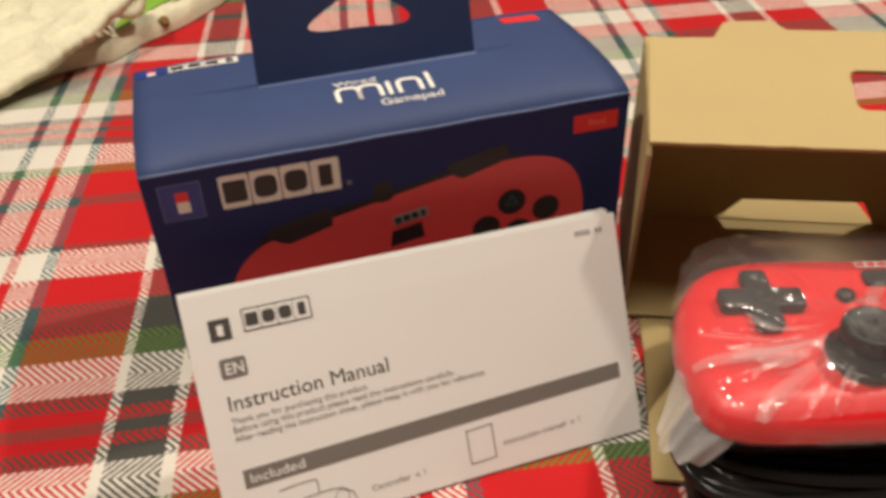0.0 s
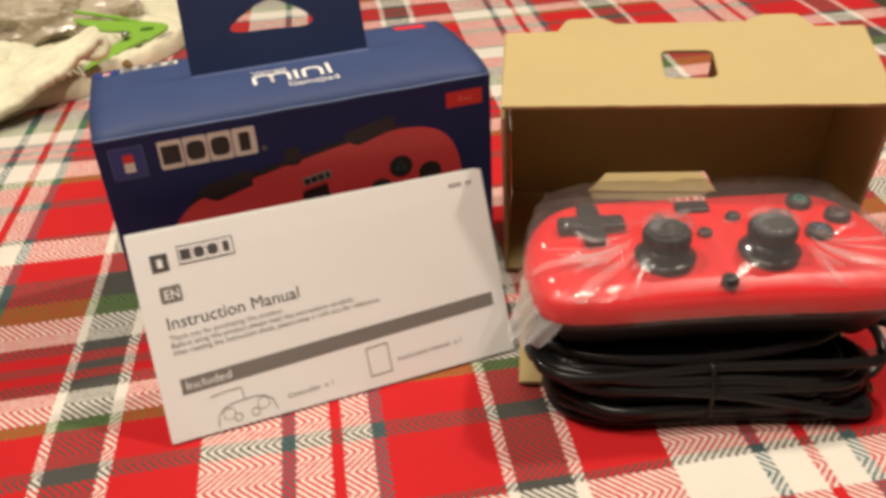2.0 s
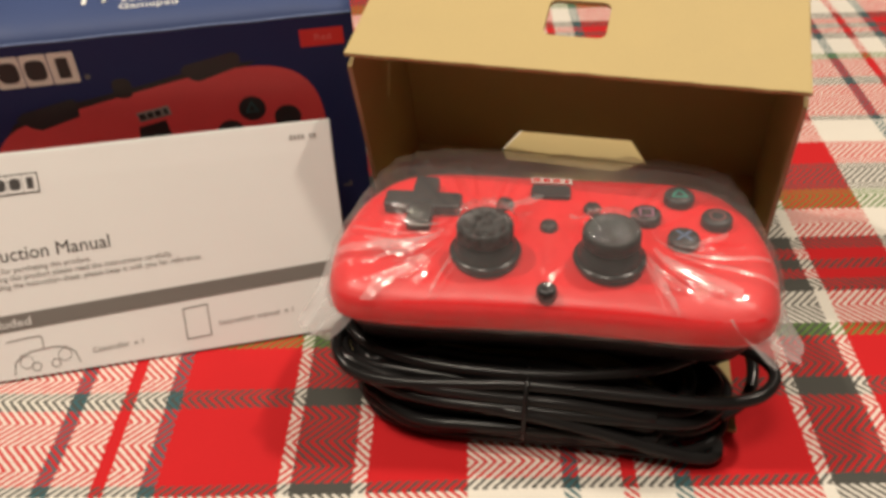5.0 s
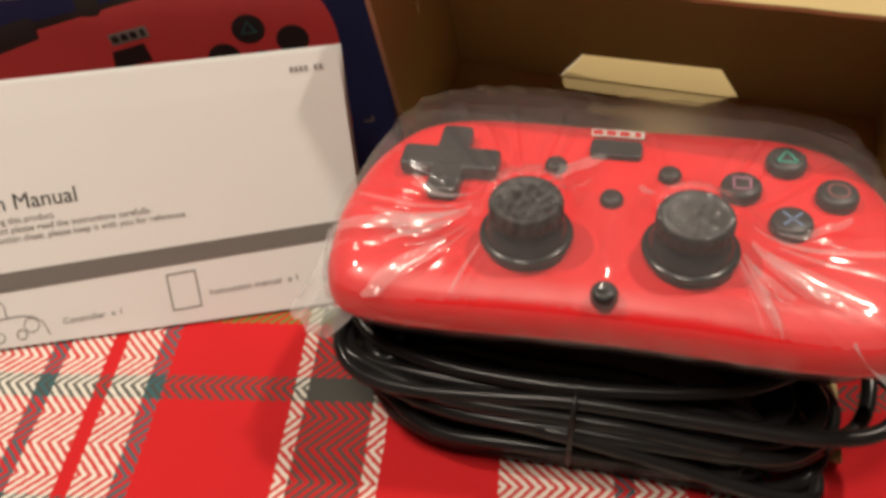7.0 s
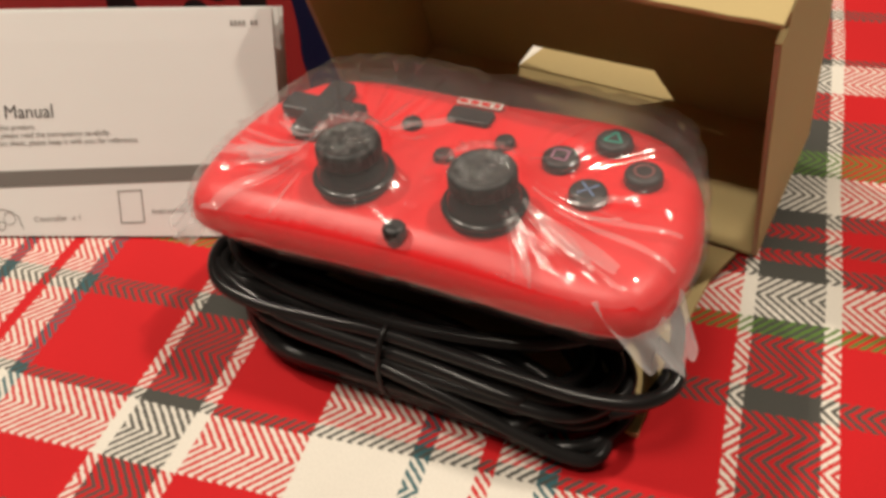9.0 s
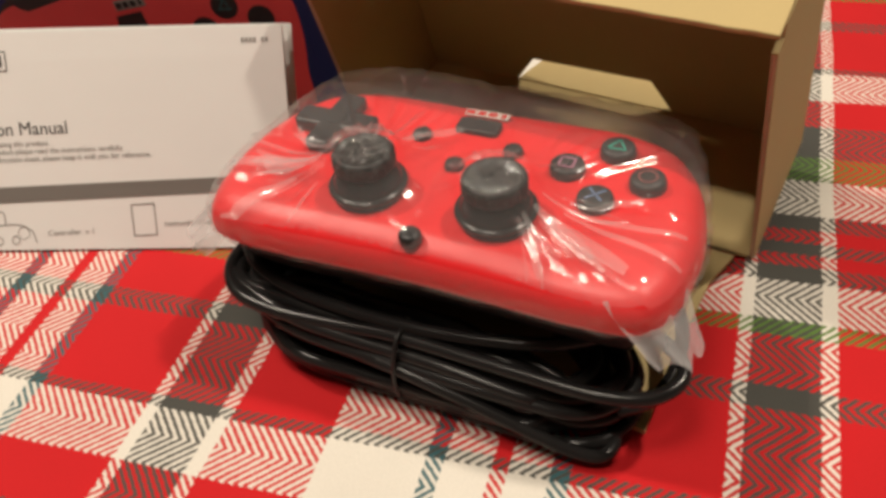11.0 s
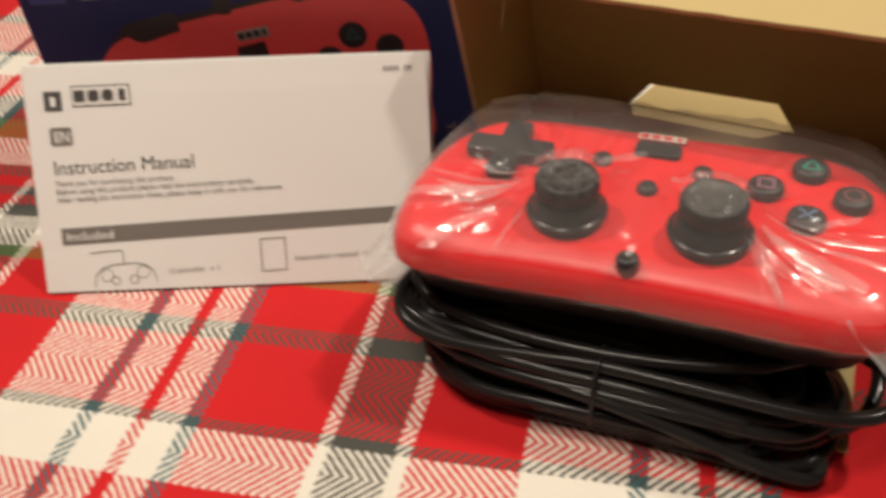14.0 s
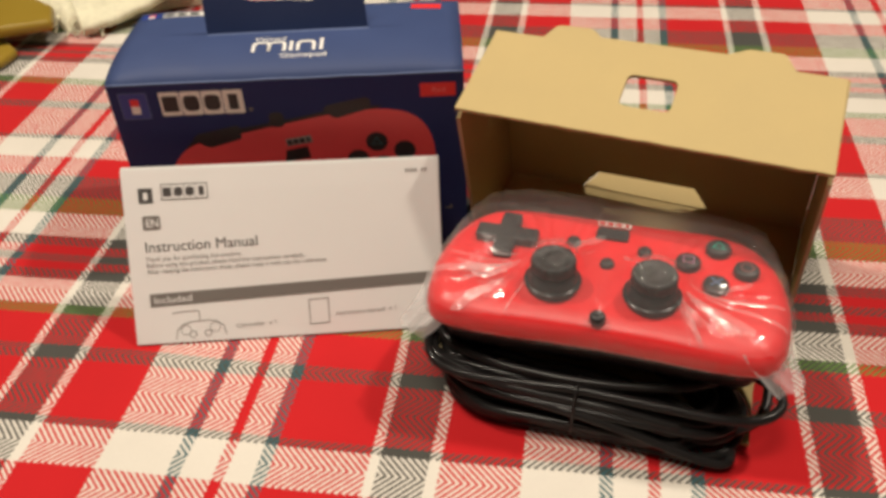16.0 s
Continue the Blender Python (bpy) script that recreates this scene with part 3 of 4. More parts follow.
for x in (-KW, KW - KT):
    part("side_panel", slab([(0.4, 0), (KD, 0), (KD, KH - KT - 0.2), (6.5, KH - KT - 0.2), (5.2, KH - 5.5), (0.4, KH - 6.5)], 0, KT, 0.25), CARDBOARD, kb, m=Matrix.Translation((x, 0, 0)) @ pose(0, 0, 0, 90, 0, 90))
part("floor_panel", box(-KW + KT + 0.2, KW - KT - 0.2, 0.2, KD - KT, 0, KT, 0.2), CARDBOARD, kb)
win = [(-36.5, 0.5), (30, 0.5), (21.5, 15.6), (-27, 14.6)]
part("back_panel", slab([(-KW + KT + 0.2, 0), (KW - KT - 0.2, 0), (KW - KT - 0.2, KH - KT - 0.3), (-KW + KT + 0.2, KH - KT - 0.3)], 0, KT, 0.2, [win, rounded(34, 28, 4, -2, 76)]), CARDBOARD, kb, m=Matrix.Translation((0, KD, 0)) @ UPRIGHT)
part("tongue", slab([(-36, 0), (29.5, 0), (21.5, 13.6), (-27.5, 12.8)], 0, KT, 0.3), CARDBOARD, kb, "folded-out tongue", m=Matrix.Translation((0.4, KD - 1.8, 0.5)) @ pose(0, 0, 0, 14, 0, 0))
for x in (-KW, KW - KT):
    wave = bmesh.new()
    rows_ = [[wave.verts.new((x + 0.15 + (KT - 0.3) * u, 0.38 - 0.25 * (u in (0, 1)), 1 + (KH - 8.2) * k / 60)) for u in (0, 0.3 + 0.3 * (k % 2), 1)] for k in range(61)]
    for p, q in zip(rows_, rows_[1:]):
        for j in (0, 1):
            wave.faces.new((p[j], p[j + 1], q[j + 1], q[j]))
    part("corrugated_edge", wave, CARDEDGE, kb, "pale cut edge of corrugated board")
# front flap lying on the cloth
lie = kb.matrix_world.inverted() @ pose(0.0072, 0.0619, 0.0006, 0, 0, -13.5)
lie = Matrix.Translation(lie.translation * 1000) @ lie.to_3x3().to_4x4()
part("bottom_flap", slab([(-70, -1), (71, -1), (67.5, -16), (67.5, -50), (70, -80.5), (-68.7, -80.5), (-68.7, -16)], 0, KT, 0.3), CARDBOARD, kb, "bottom flap lying flat on the cloth", m=lie)

# ---- game controller ----
PZ = 48.0
ctrl = thing("game_controller", pose(-0.0055, 0.0, 0, 0, 0, -7), "glossy red and black wired controller resting on its coiled cable", "controller")
HALF = [(0, 38.5), (25, 39), (43, 38), (57, 32), (66, 18.5), (70, 1), (69.8, -12), (67.6, -23.5), (61.5, -31), (45, -33), (20, -32.2)]
OUT = HALF + [(0, -31.8)] + [(-x, y) for x, y in HALF[:0:-1]]
OUT = [(x + 1.2, y) for x, y in OUT]
RIM = [(p.x, p.y) for p in spline([(*p, 0) for p in OUT], 6)]


def shell(levels, dome=False):
    """A closed body from the rim, shrunk by an inset and set at a height per level."""
    bm = bmesh.new()
    rings = []
    n = len(RIM)
    for inset, z in levels:
        ring = []
        for i in range(n):
            p, a, b = Vector(RIM[i]), Vector(RIM[i - 1]), Vector(RIM[(i + 1) % n])
            d = (b - a).normalized()
            q = p + Vector((d.y, -d.x)) * inset
            ring.append(bm.verts.new((q.x, q.y, z)))
        rings.append(ring)
    if levels[-1][1] > levels[0][1] and dome:
        last = [v.co.copy() for v in rings[-1]]
        for f, dz in ((0.955, 0.5), (0.90, 0.85), (0.82, 1.05), (0.6, 1.2), (0.3, 1.25), (0.05, 1.3)):
            rings.append([bm.verts.new((c.x * f, c.y * f, c.z + dz)) for c in last])
    for a, b in zip(rings, rings[1:]):
        for i in range(n):
            bm.faces.new((a[i], a[(i + 1) % n], b[(i + 1) % n], b[i]))
    bm.faces.new(rings[0][::-1])
    bm.faces.new(rings[-1])
    return bm


part("upper_shell", shell([(3.5, PZ), (-0.1, PZ), (-0.6, PZ + 0.9), (-0.8, 50.4), (-0.5, 52.2), (0.1, 54.0), (1.2, 55.7), (2.7, 57.1), (4.4, 58.1), (6.0, 58.7)], True), SHELLRED, ctrl, "satin red upper shell", smooth=True)
part("lower_shell", shell([(22, 24), (14, 27), (9, 33), (5.5, 40), (2.6, PZ - 0.4), (4.5, PZ - 0.3)]), BLACKPLASTIC, ctrl, "black lower shell", smooth=True)


def dpad():
    """A cross with rounded arms, dished in the middle."""
    arm, half, cut = 13.0, 4.2, 1.0
    quarter = [(half, half), (arm - cut, half), (arm, half - cut), (arm, cut - half), (arm - cut, -half)]
    pts = []
    for a in range(4):
        c, s_ = (1, 0, -1, 0)[a], (0, 1, 0, -1)[a]
        pts += [(x * c - y * s_, x * s_ + y * c) for x, y in reversed(quarter)]
    return join(slab(pts, 60, 64.0, 0.8), turned([(3.4, 63.5), (3.2, 64.3), (2.4, 64.4), (0.4, 64.2)], 24))


part("direction_pad", dpad(), BLACKPLASTIC, ctrl, "black cross-shaped pad", m=Matrix.Translation((-42.2, 11.8, 0)))
for sx in (-18.9, 19.3):
    at = Matrix.Translation((sx, -12.0, 0))
    base = part("stick_base", turned([(9.8, 59.2), (10.3, 60.8), (11.1, 62.0), (11.3, 62.6), (10.9, 63.2), (9.8, 63.4)]), GLOSSBLACK, ctrl, smooth=True, m=at)
    part("stick_dome", turned([(9.9, 63.2), (9.5, 64.4), (8.6, 65.7), (7.4, 66.8), (6.3, 67.6), (6.0, 68.4)]), GLOSSBLACK, base, smooth=True, m=at)
    for q in range(32):
        a = 2 * math.pi * q / 32
        part("cap_rib", box(-0.32, 0.32, -0.25, 0.25, 69.0, 72.4), RUBBER, base, m=at @ Matrix.Rotation(a, 4, "Z") @ Matrix.Translation((0, 8.55, 0)))
    cap = part("stick_cap", turned([(6.0, 67.6), (7.7, 68.0), (8.3, 68.7), (8.55, 70.5), (8.6, 72.3), (8.3, 73.1), (7.5, 73.6), (6.6, 73.4), (5.9, 73.0), (3, 73.1), (0.5, 73.3)]), RUBBER, base, "ribbed rubber cap", smooth=True, m=at)
SYM = (("tri", 0, 11.2, SYMGREEN), ("ring", 11.2, 0, SYMRED), ("cross", 0, -11.2, SYMBLUE), ("square", -11.2, 0, SYMPINK))
for kind, dx, dy, mat in SYM:
    at = Matrix.Translation((42.4 + dx, 11.3 + dy, 0))
    b = part("face_button", turned([(5.0, 59), (5.0, 61.8), (4.7, 62.6), (4.0, 63.0), (0.3, 63.15)], 28), BLACKPLASTIC, ctrl, smooth=True, m=at)
    if kind == "tri":
        pts = [(2.9 * math.cos(radians(a)), 2.9 * math.sin(radians(a)) - 0.3) for a in (90, 210, 330)]
        sym = outline_print(pts, 0.6)
    elif kind == "ring":
        sym = outline_print(disc(2.4, 0, 0, 20), 0.6)
    elif kind == "cross":
        sym = join(*(stroke([(-2.1, -2.1), (2.1, 2.1)], 0.6) + stroke([(-2.1, 2.1), (2.1, -2.1)], 0.6)))
    else:
        sym = outline_print([(-2, -2), (2, -2), (2, 2), (-2, 2)], 0.6)
    part("button_symbol", sym, mat, b, m=at @ Matrix.Translation((0, 0, 63.15)))
for x, y, r in ((-14.9, 15.0, 2.9), (14.0, 14.6, 2.9), (0.2, 4.0, 2.9), (0.9, -27.2, 3.1)):
    part("small_button", turned([(r, 59), (r, 61.2), (r - 0.4, 61.9), (r - 1.2, 62.2), (0.3, 62.3)], 24), BLACKPLASTIC, ctrl, smooth=True, m=Matrix.Translation((x, y, 0)))
part("touch_pad", slab(rounded(13.5, 6.6, 1.6, 0, 23.1), 59, 61.6, 0.5), BLACKPLASTIC, ctrl)
maker_mark(-7.0, 7.0, 28.6, 31.6, ctrl, lambda b: b, PRINTWHITE, SHELLRED, Matrix.Translation((0, 0, 60.55)))
for sd in (-1, 1):
    part("shoulder_button", slab(rounded(22, 7, 3, sd * 36, 33.5), 47, 56.0, 1.5), BLACKPLASTIC, ctrl)


# cable: flat loops under the pad, gathered by a tie at the front
CORD = 2.1


def cable_loops():
    """One long cord in flat loops: stacked at the tie, fanning out towards both ends."""
    r = random.Random(11)
    lanes = [(layer, k) for layer in range(4) for k in range(6) if (layer, k) not in ((1, 0), (0, 3)) and (layer < 2 or k in (1, 3, 5))]
    r.shuffle(lanes)
    pts = []
    for layer, k in lanes:
        h = k / 5
        zt, yt = 2.4 + 3.9 * k + 1.3 * layer + r.uniform(-0.6, 0.6), -35.8 + 4.2 * layer - 2.2 * math.sin(math.pi * h)
        xl, zl = -60 - 7 * h + 2.6 * layer + r.uniform(-2.5, 2.0), 2.6 + 23 * h + r.uniform(-1.0, 1.6)
        xr, zr = 58 + r.uniform(-13, 3) - 1.0 * layer, 2.4 + 3.0 * k + r.uniform(-0.8, 1.0)
        yb, zb = 4 + r.uniform(-6, 8), 2.4 + 3.6 * k
        pts += [(-2, yb, zb), (xl + 18, yb - 1, zl), (xl + 4, -8, zl), (xl, -18, zl), (xl + 6, -28.5, zl),
                (-40, yt + 0.8 + r.uniform(-0.8, 0.8), 0.5 * (zl + zt) + r.uniform(-0.7, 0.7)), (-20, yt + r.uniform(-0.5, 0.5), 0.2 * zl + 0.8 * zt), (-4, yt, zt), (12, yt - 0.3, 0.85 * zt + 0.15 * zr),
                (34, yt - 0.8 + r.uniform(-1.2, 1.2), max(2.0, 0.35 * zt + 0.65 * zr + r.uniform(-1.2, 1.2))), (xr - 11, -34 - 2 * max(0, 1 - k / 3) + 2 * layer, zr), (xr - 2, -26 - 2 * max(0, 1 - k / 3), zr), (xr, -16, zr), (xr - 10, -4, zr), (24, yb + 1, 0.5 * (zr + zb))]
    return spline(pts, 4, False)


def cord(pts, r=CORD):
    return tube(spline(pts, 8, False), r, 10)


part("cable", tube(cable_loops(), CORD, 10), CABLEBLACK, ctrl, "coiled black cable", smooth=True)
part("cable", cord([(-40, -4, 30), (-62, -8, 29.5), (-67.5, -18, 28.5), (-66.5, -27, 27.2), (-59, -33.6, 25.8), (-44, -35.6, 25.0), (-22, -34.6, 25.4), (-4, -33.6, 25.8), (30, -34.2, 25.2), (52, -34.4, 25.0), (66, -31.6, 25.4), (73, -24.5, 26), (71.5, -17, 27), (60, -10, 27), (40, -6, 26)]), CABLEBLACK, ctrl, smooth=True)
part("cable", cord([(-40, 0, 33), (-60, -4, 33), (-65, -14, 32), (-58, -24, 30.5), (-40, -29.5, 29), (-15, -31, 28), (10, -30, 28), (35, -26, 29), (50, -18, 29)]), CABLEBLACK, ctrl, smooth=True)
part("cable", cord([(-46, -34.5, 19), (-24, -36.6, 18), (-4, -38.4, 17.5), (18, -39.2, 13), (36, -39.8, 8), (48, -39.4, 4.4), (56, -37.6, 2.6), (58.5, -32, 2.4), (56, -22, 2.4)]), CABLEBLACK, ctrl, smooth=True)
part("cable", cord([(58, -28, 12), (67, -21, 14), (70, -8, 17), (66, 8, 18), (54, 18, 18)]), CABLEBLACK, ctrl, smooth=True)
part("cable_tie", tube(spline([(-3.4, -28, 28.6), (-3.6, -33.5, 28.2), (-3.8, -37.4, 25.5), (-4, -40.0, 18), (-4.2, -39.8, 9), (-4.4, -37.4, 3), (-4.4, -33, 0.9)], 6, False), 0.85, 8), CABLEBLACK, ctrl, "thin black tie", smooth=True)

# ---- plastic bag ----
bag = thing("plastic_bag", pose(-0.0055, 0.0, 0, 0, 0, -7), "clear crinkled plastic bag wrapped round a red controller", "bag")


DENSE = [(p.x, p.y) for p in spline([(*p, 0) for p in OUT], 14)]
STICKS = (-18.9, 19.3)


def crease_set(seed):
    """Straight radial folds: angle, height, half width, and where each starts and ends."""
    r = random.Random(seed)
    return [(r.uniform(-math.pi, math.pi), r.uniform(0.3, 1.4), r.uniform(0.016, 0.05), r.uniform(12, 19), r.uniform(24, 66)) for _ in range(64)]


CREASES = (crease_set(5), crease_set(12))


RIMTREE = KDTree(len(DENSE))
for i, (x, y) in enumerate(DENSE):
    RIMTREE.insert((x, y, 0), i)
RIMTREE.balance()


def loose(y):
    """How loosely the film hangs: nothing at the front, all of it behind the pad."""
    return max(0.0, min(1.0, (y - 12) / 20))


def rim_drop(x, y):
    """How far the film has sunk on to the rounded edge of the shell."""
    e = RIMTREE.find((x, y, 0))[2]
    return 5.4 * math.exp(-e / 4.2) * (1 - 0.75 * loose(y))


def bag_height(x, y, k, a, d):
    """Film height over the pad: drawn tight from the sticks to the rim, with straight radial creases."""
    z = 62.5
    for sx in STICKS:
        z = max(z, 62.0 + 12.8 * math.exp(-max(0, math.hypot(x - sx, y + 12.0) - 8.8) / 8.5))
    z = max(z, 65.2 - max(0, math.hypot(x + 42.2, y - 11.8) - 12) * 0.4)
    z = max(z, 64.2 - max(0, math.hypot(x - 42.4, y - 11.3) - 16) * 0.4)
    calm = min(1, abs(x) / 8)
    for ang, high, wide, d0, d1 in CREASES[k]:
        e = abs((a - ang + math.pi) % (2 * math.pi) - math.pi) / wide
        if e < 1 and d > d0:
            z += calm * high * (1 - e) * min(1, (d - d0) / 5) * min(1, max(0, (d1 - d) / 12))
    for cx, cy, r_, amp in ((STICKS[0], -12, 9, 2.8), (STICKS[1], -12, 9, 1.3), (-42, 12, 14, 0.35)):
        near = min(1, max(0.0, 1.3 - math.hypot(x - cx, y - cy) / r_) * 3)
        if near > 0:
            z += near * amp * (0.5 + noise.noise(Vector((x * 0.62, y * 0.62, 9.0))))
    return z - rim_drop(x, y) + 0.5 * noise.noise(Vector((x * 0.06, y * 0.06, 3.0))) + 0.35 * noise.noise(Vector((x * 0.16, y * 0.10, 6.0)))


def rim_distance(sx, sy, a):
    """How far the rim, or the middle line, lies from a stick in a direction."""
    dx, dy = math.cos(a), math.sin(a)
    best = 200.0
    n = len(DENSE)
    for i in range(n):
        (x1, y1), (x2, y2) = DENSE[i], DENSE[(i + 1) % n]
        ex, ey = x2 - x1, y2 - y1
        den = dx * ey - dy * ex
        if abs(den) > 1e-9:
            t_ = ((x1 - sx) * ey - (y1 - sy) * ex) / den
            u_ = ((x1 - sx) * dy - (y1 - sy) * dx) / den
            if t_ > 0 and 0 <= u_ <= 1:
                best = min(best, t_)
    if dx * sx < 0:
        best = min(best, -sx / dx)
    return best


def bag_half(k):
    """One half of the film's top, fanned out from its stick."""
    bm = bmesh.new()
    sx, sy, na, nr = STICKS[k], -12.0, 420, 40
    rays = []
    for i in range(na):
        a = 2 * math.pi * i / na - math.pi
        far = rim_distance(sx, sy, a)
        ray = []
        for j in range(nr + 1):
            d = 0.6 + (far - 0.6) * (j / nr) ** 1.5
            x, y = sx + d * math.cos(a), sy + d * math.sin(a)
            ray.append(bm.verts.new((x, y, bag_height(x, y, k, a, d))))
        rays.append(ray)
    for i in range(na):
        a, b = rays[i], rays[(i + 1) % na]
        for j in range(nr):
            bm.faces.new((a[j], a[j + 1], b[j + 1], b[j]))
    bm.faces.new([r[0] for r in rays])
    return bm


def bag_skirt():
    """The film hanging round the pad's rim, loose behind it."""
    bm = bmesh.new()
    n = len(DENSE)
    rings = []
    for inset, f in ((0.0, 0.0), (-0.9, 0.12), (-1.6, 0.3), (-1.8, 0.5), (-1.6, 0.66), (-0.4, 0.8), (1.2, 0.9), (2.2, 1.0)):
        ring = []
        for i, (x, y) in enumerate(DENSE):
            a, b = Vector(DENSE[i - 1]), Vector(DENSE[(i + 1) % n])
            d = (b - a).normalized()
            o = Vector((d.y, -d.x)) * inset
            top = 57.4 + 4.0 * loose(y)
            z = top - (top - 44.0) * f
            s_ = min(1, f / 0.3)
            back = loose(y) * s_
            wob = 0.9 * noise.noise(Vector((x * 0.05, y * 0.05, z * 0.03))) * s_
            pleat = (0.25 + 0.9 * back * max(0.0, noise.noise(Vector((x * 0.09, y * 0.09, 2)))) ** 0.5) * math.sin(i * 0.9 + 2 * noise.noise(Vector((x * 0.06, y * 0.06, 0)))) * s_
            ring.append(bm.verts.new((x + (o.x - d.y * pleat) * (1 + wob * 0.3), y + o.y + d.x * pleat + back * 7 + wob * (0.3 + back), z + back * 4 + wob * 0.6 + 2.0 * f * noise.noise(Vector((x * 0.12, y * 0.12, 4))))))
        rings.append(ring)
    for a, b in zip(rings, rings[1:]):
        for i in range(n):
            bm.faces.new((a[i], a[(i + 1) % n], b[(i + 1) % n], b[i]))
    return bm


for k in (0, 1):
    part("film", bag_half(k), FILM, bag, smooth=True)
part("film_side", bag_skirt(), FILMSIDE, bag, smooth=True)


def bag_pleats(k):
    """Doubled folds of the film, pulled straight out from a stick to the rim, each a strip of its own."""
    r = random.Random(31 + k)
    sx, sy = STICKS[k], -12.0
    out = -1 if k == 0 else 1
    for i in range(32):
        if i % 4 < 3:
            a = -math.pi / 2 + out * r.uniform(-0.25, 1.9)
        else:
            a = r.uniform(-math.pi, math.pi)
        far = rim_distance(sx, sy, a) * r.uniform(0.6, 0.99)
        if math.cos(a) * sx < 0:
            far *= 0.8
        d0 = r.uniform(12.5, 20)
        wide = r.choice((0.16, 0.22, 0.3, 0.5, 1.0, 2.2))
        if far < d0 + 6:
            continue
        bend = r.uniform(-0.14, 0.14)
        rows_, bm = [], bmesh.new()
        for j in range(13):
            u = j / 12
            d = d0 + (far - d0) * u
            b = a + bend * u * u
            w = wide * (0.15 + 0.85 * math.sin(math.pi * (0.08 + 0.84 * u)) ** 0.7) * (0.7 + 0.6 * u)
            row = []
            for v in (-1, 0, 1):
                x, y = sx + d * math.cos(b) - v * w * math.sin(b), sy + d * math.sin(b) + v * w * math.cos(b)
                row.append(bm.verts.new((x, y, bag_height(x, y, k, b, d) + 0.12 + (0.45 * w if v == 0 else 0))))
            rows_.append(row)
        for p, q in zip(rows_, rows_[1:]):
            for j in (0, 1):
                bm.faces.new((p[j], q[j], q[j + 1], p[j + 1]))
        part("pleat", bm, FILMPLEAT, bag, smooth=True)


for k in (0, 1):
    bag_pleats(k)


def bag_corner(tip, root, spread, z):
    """A loose corner of the bag, gathered in small pleats where it leaves the pad."""
    bm = bmesh.new()
    g = []
    t_, r_ = Vector(tip), Vector(root)
    side = Vector((-(t_ - r_).y, (t_ - r_).x)).normalized()
    for i in range(15):
        u = i / 14
        row = []
        for j in range(25):
            v = j / 12 - 1
            reach = u * (0.80 + 0.30 * noise.noise(Vector((v * 2.3, z, spread))) - 0.25 * v * v)
            p = r_.lerp(t_, reach) + side * v * spread * (1.0 - 0.35 * u)
            fold = (0.5 + 1.1 * u) * math.sin(v * 11 + 2.5 * noise.noise(Vector((v * 1.5, u, z)))) + 2.0 * noise.noise(Vector((p.x * 0.11, p.y * 0.11, 5.0)))
            row.append(bm.verts.new((p.x, p.y, z + 7 - 13 * u + fold)))
        g.append(row)
    for a, b in zip(g, g[1:]):
        for j in range(24):
            bm.faces.new((a[j], b[j], b[j + 1], a[j + 1]))
    return bm


part("loose_corner", bag_corner((-79, -31), (-63, -20), 14, 46), FILMFOLD, bag, smooth=True)
part("loose_corner", bag_corner((80, -34), (61, -21), 13, 50), FILMFOLD, bag, smooth=True)


# ---- towel heap and the things on it ----
EDGE = [(-470, 345), (-440, 326), (-412, 305), (-380, 320), (-353, 349), (-320, 362), (-303, 387), (-280, 410), (-258, 446), (-250, 482), (-247, 640)]


def towel_edge(x):
    for (a, b), (c, d) in zip(EDGE, EDGE[1:]):
        if a <= x <= c:
            return b + (d - b) * (x - a) / (c - a)
    return 345 if x < -470 else 900


